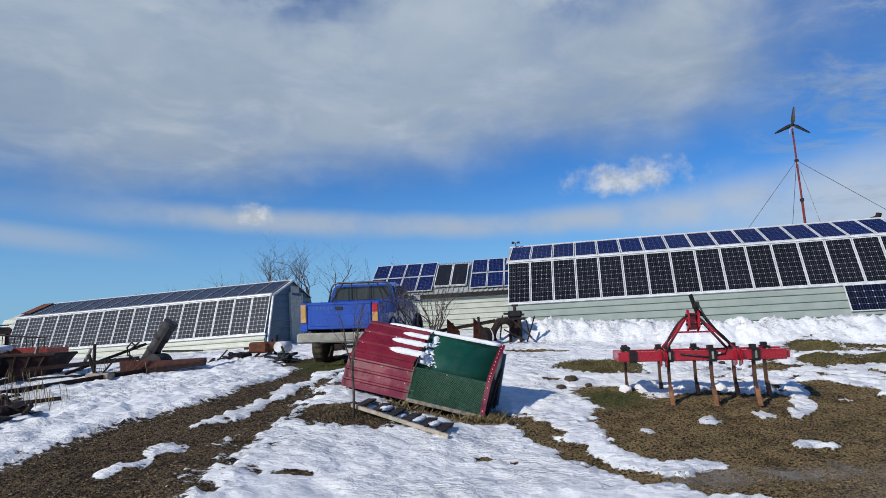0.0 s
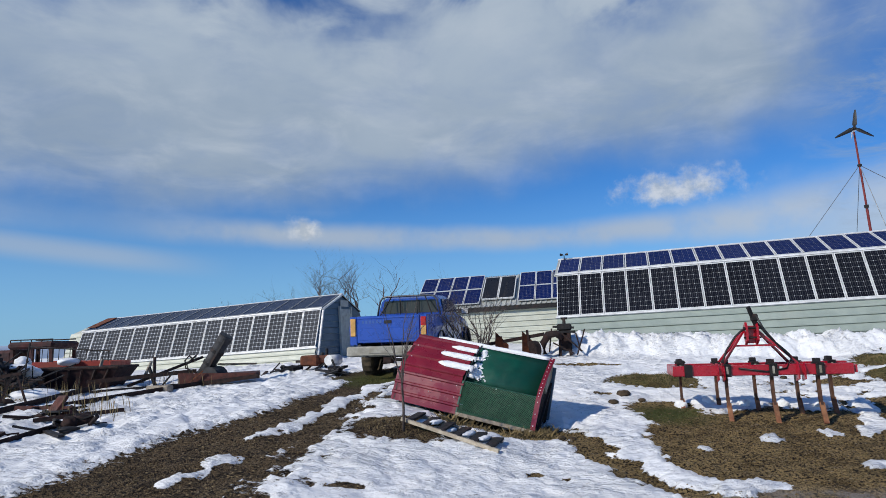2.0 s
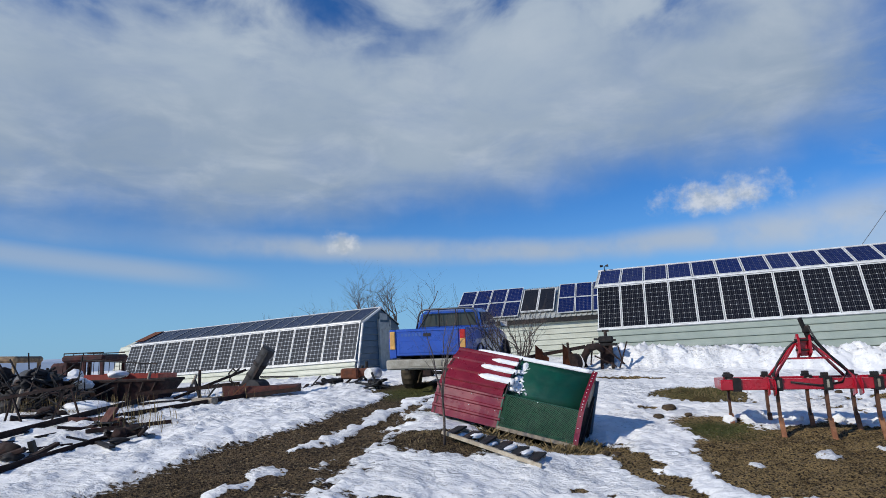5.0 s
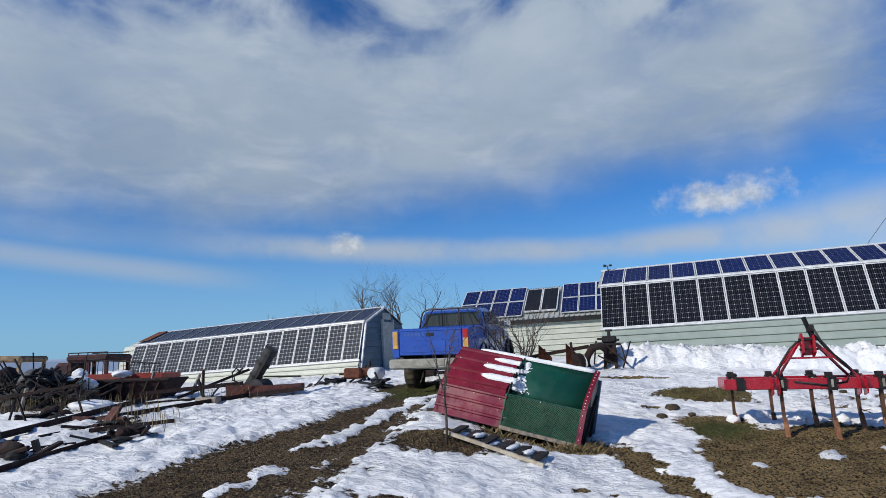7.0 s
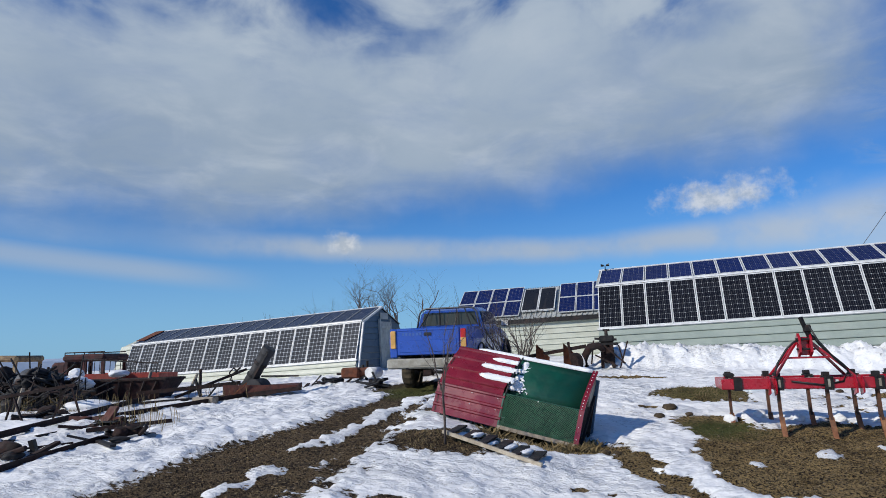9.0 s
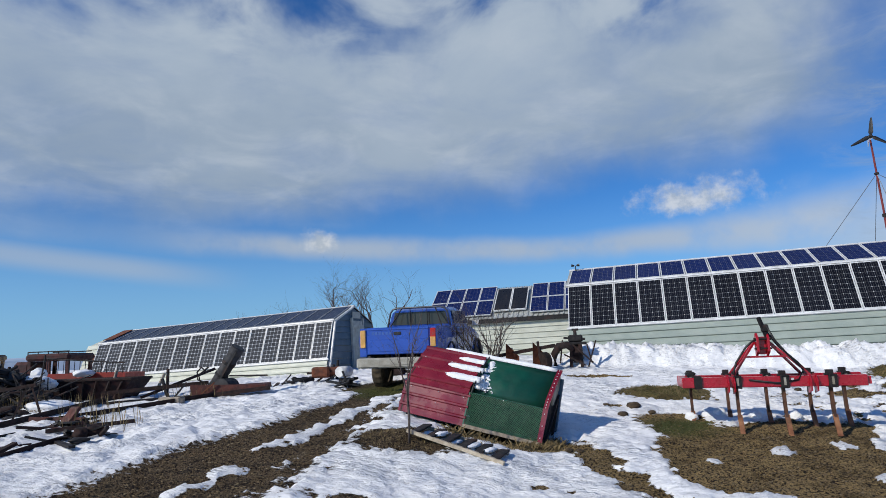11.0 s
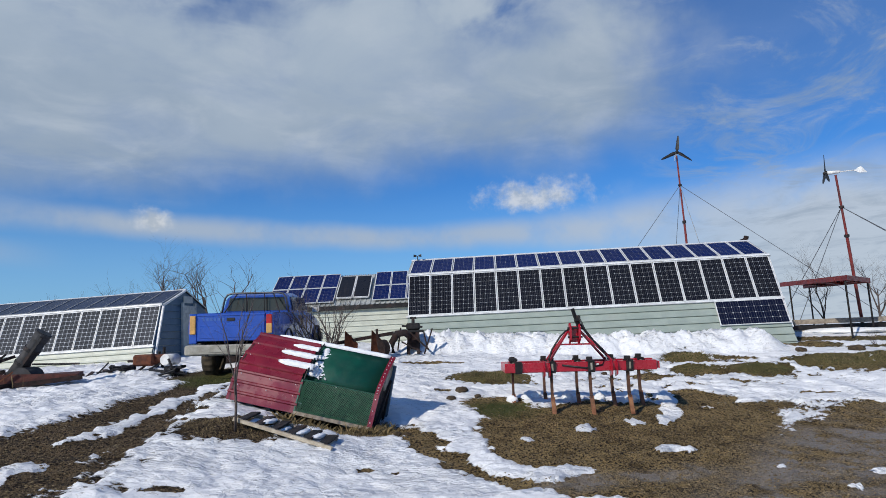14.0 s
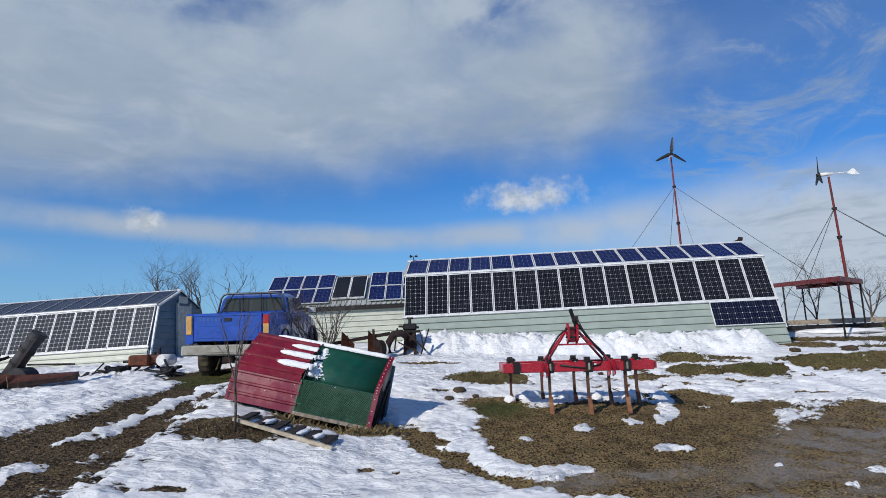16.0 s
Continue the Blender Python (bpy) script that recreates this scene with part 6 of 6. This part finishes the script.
part("frame_plate", solid(0.04, 0.48, 0.0, 0.3, 0.50, 0.56, None, 0.01), IRON, old_machine)
part("head", solid(0.08, 0.40, 0.06, 0.24, 0.56, 0.72, None, 0.03), IRON, old_machine)
part("side_arm", beam(bmesh.new(), (-0.02, 0.1, 0.66), (0.46, 0.1, 0.62), 0.04, 0.05), IRON, old_machine)
part("knob", bar((0.24, 0.15, 0.72), (0.24, 0.15, 0.84), 0.04, 0.035, 10), IRON, old_machine)
part("crank", bar((0.17, 0.15, 0.84), (0.32, 0.15, 0.84), 0.025, 0.025, 8), IRON, old_machine)
part("guard", sweep([(-0.2, -0.25, 0.05), (-0.22, -0.25, 0.3), (-0.1, -0.25, 0.48), (0.08, -0.25, 0.5), (0.2, -0.25, 0.38)], [0.05, 0.08, 0.09, 0.08, 0.05], 8), RUST_DARK, old_machine, "rusty curved guard", True)
for p, q in (((-0.1, -0.2, 0.1), (-0.02, -0.2, 0.62)), ((0.5, -0.1, 0.0), (0.7, -0.1, 0.58)), ((0.0, -0.3, 0.3), (0.45, -0.3, 0.05)), ((0.2, -0.2, 0.5), (0.62, -0.3, 0.1)), ((0.58, -0.1, 0.1), (0.5, -0.1, 0.5))):
    part("lever", beam(bmesh.new(), p, q, 0.04, 0.03), RUST_DARK, old_machine)

# ---- snow lying on things ----
CLOD = material("wet_earth", (0.03, 0.02, 0.010), (0.09, 0.06, 0.03), 0.9, 0.0, 14.0, 0.6, 60, (0.02, 0.014, 0.008), 0.5)


def snow_tongue(x0, x1, y, z, w, h, seed, tip=0.25):
    """A thin strip of snow lying between two ribs; it narrows towards its low-x end."""
    bm = bmesh.new()
    n = 18
    rings = []
    for i in range(n + 1):
        f = i / n
        x = x0 + (x1 - x0) * f
        ww = w * min(1.0, (f + 0.02) / tip) ** 0.5 * (1 + 0.35 * noise.noise((x * 9, seed, 0)))
        hh = h * min(1.0, (f + 0.02) / tip) ** 0.5 * (1 + 0.4 * noise.noise((x * 11, seed, 4)))
        ring = []
        for j in range(7):
            a = math.pi * j / 6
            u, v = -math.cos(a) * ww / 2, math.sin(a) * hh
            ring.append(bm.verts.new((x, y + u * 0.75 - v * 0.66, z + u * 0.66 + v * 0.75)))
        rings.append(ring)
    for a, b in zip(rings, rings[1:]):
        for j in range(6):
            bm.faces.new((a[j], b[j], b[j + 1], a[j + 1]))
    bm.faces.new(rings[-1])
    bmesh.ops.recalc_face_normals(bm, faces=bm.faces)
    ob = part("snow_strip", bm, SNOW, None, "", True)
    ob.matrix_world = BOX_AT
    return tagged(ob, "strip of old snow between the sheet ribs", "snow", "snow strips on the box")


def snow_on_box():
    snow_tongue(0.50, 1.02, 0.245, 0.605, 0.11, 0.03, 1)
    snow_tongue(0.46, 1.0, 0.385, 0.725, 0.095, 0.03, 2)
    snow_tongue(0.56, 0.96, 0.52, 0.825, 0.08, 0.025, 3)
    snow_tongue(0.28, 1.96, 0.655, 0.905, 0.07, 0.03, 4, 0.1)
    rnd = random.Random(4)
    bm = bmesh.new()
    for i in range(170):
        f = rnd.random()
        x = 0.97 + 0.05 * f + abs(rnd.gauss(0, 0.095)) * (1.5 - f)
        y = 0.20 + 0.36 * f
        z = 0.50 + 0.36 * f - (x - 0.97) * 0.30
        r = rnd.uniform(0.015, 0.045) * max(0.22, 1 - (x - 0.97) * 3)
        bmesh.ops.create_icosphere(bm, subdivisions=2, radius=r, matrix=Matrix.Translation((x, y + 0.075, z)) @ Matrix.Diagonal((1.4, 1.0, 0.8, 1)))
    for v in bm.verts:
        v.co += Vector((0.016 * noise.noise(v.co * 22), 0.016 * noise.noise(v.co * 22 + Vector((5, 0, 0))), 0.016 * noise.noise(v.co * 22 + Vector((0, 9, 0)))))
    ob = part("snow_crumbs", bm, SNOW, None, "", True)
    ob.matrix_world = BOX_AT
    tagged(ob, "crumbled snow hanging over the box opening", "snow", kind="stuff")


snow_on_box()
snow_lump(-9.92, 12.4, 1.47, 0.15, 0.2, 0.12, 2, 20)
snow_lump(-9.72, 12.3, 1.25, 0.26, 0.2, 0.12, 8, 10)
snow_lump(-10.0, 13.9, 1.42, 0.22, 0.25, 0.09, 3)
snow_lump(-11.2, 11.3, 1.30, 0.28, 0.2, 0.08, 5)
snow_lump(-8.7, 11.2, at(-8.7, 11.2) + 0.12, 0.5, 0.3, 0.14, 6, 0.0, "snow_patch", "low heap of old snow beside the trestle")
snow_lump(13.6, 15.2, at(13.6, 15.2) + 0.08, 1.1, 0.5, 0.09, 7, -30, "snow_patch", "old snow lying under the canopy")


for x, y, r in ((2.0, 10.2, 0.11), (1.75, 9.75, 0.08), (2.2, 9.85, 0.06), (0.75, 8.0, 0.07), (0.9, 8.05, 0.05), (1.6, 10.4, 0.06), (5.0, 11.4, 0.06), (11.2, 12.2, 0.16), (10.0, 12.4, 0.12)):
    bm = bmesh.new()
    bmesh.ops.create_icosphere(bm, subdivisions=3, radius=r)
    for v in bm.verts:
        v.co *= 1 + 0.3 * noise.noise(v.co / r * 1.5 + Vector((x, y, 0))) + 0.12 * noise.noise(v.co / r * 5)
        v.co.z *= 0.55
    tagged(part("clod", bm, CLOD, None, "", True), "dark lump of wet earth in the snow", "clod", "clods of earth").location = (x, y, top_of(x, y) + r * 0.15)
for x, y, r in ((2.72, 9.66, 0.10), (3.62, 9.6, 0.08), (4.15, 9.62, 0.10), (4.62, 9.45, 0.09), (3.15, 9.75, 0.09)):
    snow_lump(x, y, top_of(x, y) + 0.02, r, r * 0.8, r * 0.9, x, 0.0, "snow_clump", "clump of snow at a cultivator tine")


hood = thing("tin_hood", pose(-10.35, 11.9, at(-10.35, 11.9) + 0.52) @ pose(0, 0, 0, 0, 14, 12), "dented dull grey tin hood lying on the scrap heap", "scrap metal")
TIN = material("dull_tin", (0.055, 0.058, 0.065), (0.12, 0.125, 0.135), 0.5, 0.3, 5.0, 0.2, 40, (0.05, 0.035, 0.03), 0.6)
arch = [(math.cos(a) * 0.42, math.sin(a) * 0.30) for a in (math.pi * i / 10 for i in range(11))]
part("shell", loft([[(x, y, z) for y, z in arch] + [(x, y * 0.95, z * 0.95 - 0.005) for y, z in arch[::-1]] for x in (-0.32, 0.0, 0.34)]), TIN, hood, "", True)
part("front_lip", sweep([(0.34, y * 1.02, z * 1.02) for y, z in arch], 0.014, 6), IRON, hood)
snow_lump(-9.75, 12.05, 1.33, 0.30, 0.34, 0.11, 12, 25, "snow_patch", "sheet of old snow sliding off the scrap heap")
for f, r in ((0.10, 0.055), (0.26, 0.06), (0.42, 0.06), (0.60, 0.07), (0.77, 0.06)):
    gx, gy = -1.16 + 1.14 * f + 0.10, 7.50 - 0.48 * f + 0.20
    snow_lump(gx, gy, top_of(gx, gy) + 0.05 - 0.02 * f, r * 1.1, r * 2.2, 0.030, f * 20, -23, "snow_clump", "clump of snow caught between the ramp rungs")


# ---- stones, tussocks and dead grass ----
def scatter_mesh(name, verts, faces, mat, label, category):
    me = bpy.data.meshes.new(name)
    me.from_pydata(verts, [], faces)
    me.materials.append(mat)
    return tagged(new(name, me), label, category, kind="stuff")


STONE = material("gravel_stones", (0.075, 0.050, 0.022), (0.26, 0.185, 0.088), 0.8, 0.0, 30.0, 0.3, 90, (0.36, 0.32, 0.25), 0.35)
GRASS_DRY = material("dry_grass", (0.12, 0.085, 0.035), (0.27, 0.20, 0.09), 0.8, 0.0, 2.0, 0.0, 60)
GRASS_GREEN = material("winter_grass", (0.045, 0.06, 0.012), (0.12, 0.12, 0.035), 0.8, 0.0, 2.0, 0.0, 60)


def stones(n, seed):
    rnd = random.Random(seed)
    V, F = [], []
    base = [(1, 0, 0), (-1, 0, 0), (0, 1, 0), (0, -1, 0), (0, 0, 1), (0, 0, -1)]
    tri = [(0, 2, 4), (2, 1, 4), (1, 3, 4), (3, 0, 4), (2, 0, 5), (1, 2, 5), (3, 1, 5), (0, 3, 5)]
    while len(V) < n * 6:
        if rnd.random() < 0.6:
            x, y = rnd.uniform(0.8, 8.5), 5 + 5 * rnd.random() ** 1.4
        else:
            x, y = rnd.uniform(-4.8, -1.2), 5 + 6 * rnd.random() ** 1.3
        s = float(cover(np.array([x]), np.array([y]))[0][0])
        if s > 0.45:
            continue
        r = 0.004 + 0.012 * rnd.random() ** 3.0
        z = top_of(x, y) + r * 0.25
        k = len(V)
        a = rnd.uniform(0, 6.28)
        for bx, by, bz in base:
            q = r * rnd.uniform(0.7, 1.3)
            V.append((x + (bx * math.cos(a) - by * math.sin(a)) * q * 1.3, y + (bx * math.sin(a) + by * math.cos(a)) * q, z + bz * q * 0.7))
        F += [(k + i, k + j, k + l) for i, j, l in tri]
    return scatter_mesh("gravel", V, F, STONE, "loose gravel on the mud", "gravel")


stones(15000, 3)


def tuft(name, spots, n, h, mat, label, seed, lie=0.5, wide=0.0035):
    rnd = random.Random(seed)
    V, F = [], []
    for i in range(n):
        cx, cy, rx, ry = spots[rnd.randrange(len(spots))]
        a, r = rnd.uniform(0, 6.28), math.sqrt(rnd.random())
        x, y = cx + math.cos(a) * r * rx, cy + math.sin(a) * r * ry
        z = top_of(x, y) - 0.01
        d = Vector((rnd.uniform(-1, 1) * lie, rnd.uniform(-1, 1) * lie, 1)).normalized() * h * rnd.uniform(0.5, 1.2)
        w = Vector((rnd.uniform(-1, 1), rnd.uniform(-1, 1), 0)).normalized() * wide
        k = len(V)
        V += [(x - w.x, y - w.y, z), (x + w.x, y + w.y, z), (x + d.x * 0.6 + w.x, y + d.y * 0.6 + w.y, z + d.z * 0.7), (x + d.x * 1.2, y + d.y * 1.2, z + d.z)]
        F += [(k, k + 1, k + 2), (k, k + 2, k + 3)]
    return scatter_mesh(name, V, F, mat, label, "grass")


tuft("winter_grass", [(2.4, 9.1, 0.36, 0.26), (2.55, 9.3, 0.4, 0.12), (-2.3, 12.4, 0.9, 0.7), (2.75, 11.35, 0.55, 0.3), (9.9, 11.2, 0.9, 0.45), (8.1, 11.0, 0.5, 0.3), (7.35, 12.45, 0.5, 0.25)], 4600, 0.045, GRASS_GREEN, "short green winter grass in bare patches", 5, 0.9)
tuft("dead_grass", [(-0.95, 7.6, 0.8, 0.4), (-0.3, 7.9, 0.8, 0.2), (2.75, 11.35, 0.6, 0.35), (7.4, 12.45, 0.5, 0.25), (9.9, 11.2, 0.9, 0.45), (11.4, 11.1, 0.6, 0.35), (0.4, 8.0, 0.5, 0.15), (-9.2, 10.9, 0.7, 0.3)], 5200, 0.06, GRASS_DRY, "dead straw-coloured grass", 6, 0.9)
tuft("dead_weeds", [(-9.6, 11.1, 0.7, 0.3), (-9.9, 11.0, 0.8, 0.3), (-10.4, 11.0, 0.6, 0.3), (-9.3, 10.9, 0.8, 0.4), (-8.6, 11.3, 0.8, 0.4), (-7.3, 10.6, 0.5, 0.4), (-6.0, 8.6, 0.4, 0.5), (-5.4, 8.3, 0.4, 0.4), (-6.6, 12.6, 0.8, 0.3)], 420, 0.30, GRASS_DRY, "dry dead weed stalks standing in the snow", 8, 0.14, 0.003)
rnd = random.Random(9)
brush = bmesh.new()
for i in range(150):
    cx, cy, cw = ((-10.2, 11.6, 1.0), (-11.4, 12.1, 1.0), (-9.5, 11.3, 0.6))[i % 3]
    a = Vector((cx + rnd.uniform(-cw, cw), cy + rnd.uniform(-0.5, 0.5), 0))
    a.z = at(a.x, a.y) + rnd.uniform(0.0, 0.45)
    d = Vector((rnd.uniform(-1, 1), rnd.uniform(-0.6, 0.6), rnd.uniform(-0.1, 0.55))).normalized() * rnd.uniform(0.3, 0.9)
    rod(brush, a, a + d, rnd.uniform(0.008, 0.02), seg=5)
tagged(part("brushwood", brush, IRON), "dark brushwood sticking out of the scrap heap", "brushwood", kind="stuff")
tuft("dry_straw", [(0.0, 8.2, 0.5, 0.05), (0.35, 8.05, 0.3, 0.07), (0.62, 8.25, 0.14, 0.2), (-0.45, 8.32, 0.3, 0.05)], 620, 0.17, GRASS_DRY, "dry straw and roots along the foot of the box", 15, 1.1, 0.0028)
tuft("tussock", [(14.5, 13.6, 0.7, 0.5), (15.4, 13.8, 0.8, 0.6), (15.9, 13.4, 0.7, 0.5)], 5200, 0.42, GRASS_GREEN, "tall green and straw grass tussock", 7, 0.3)
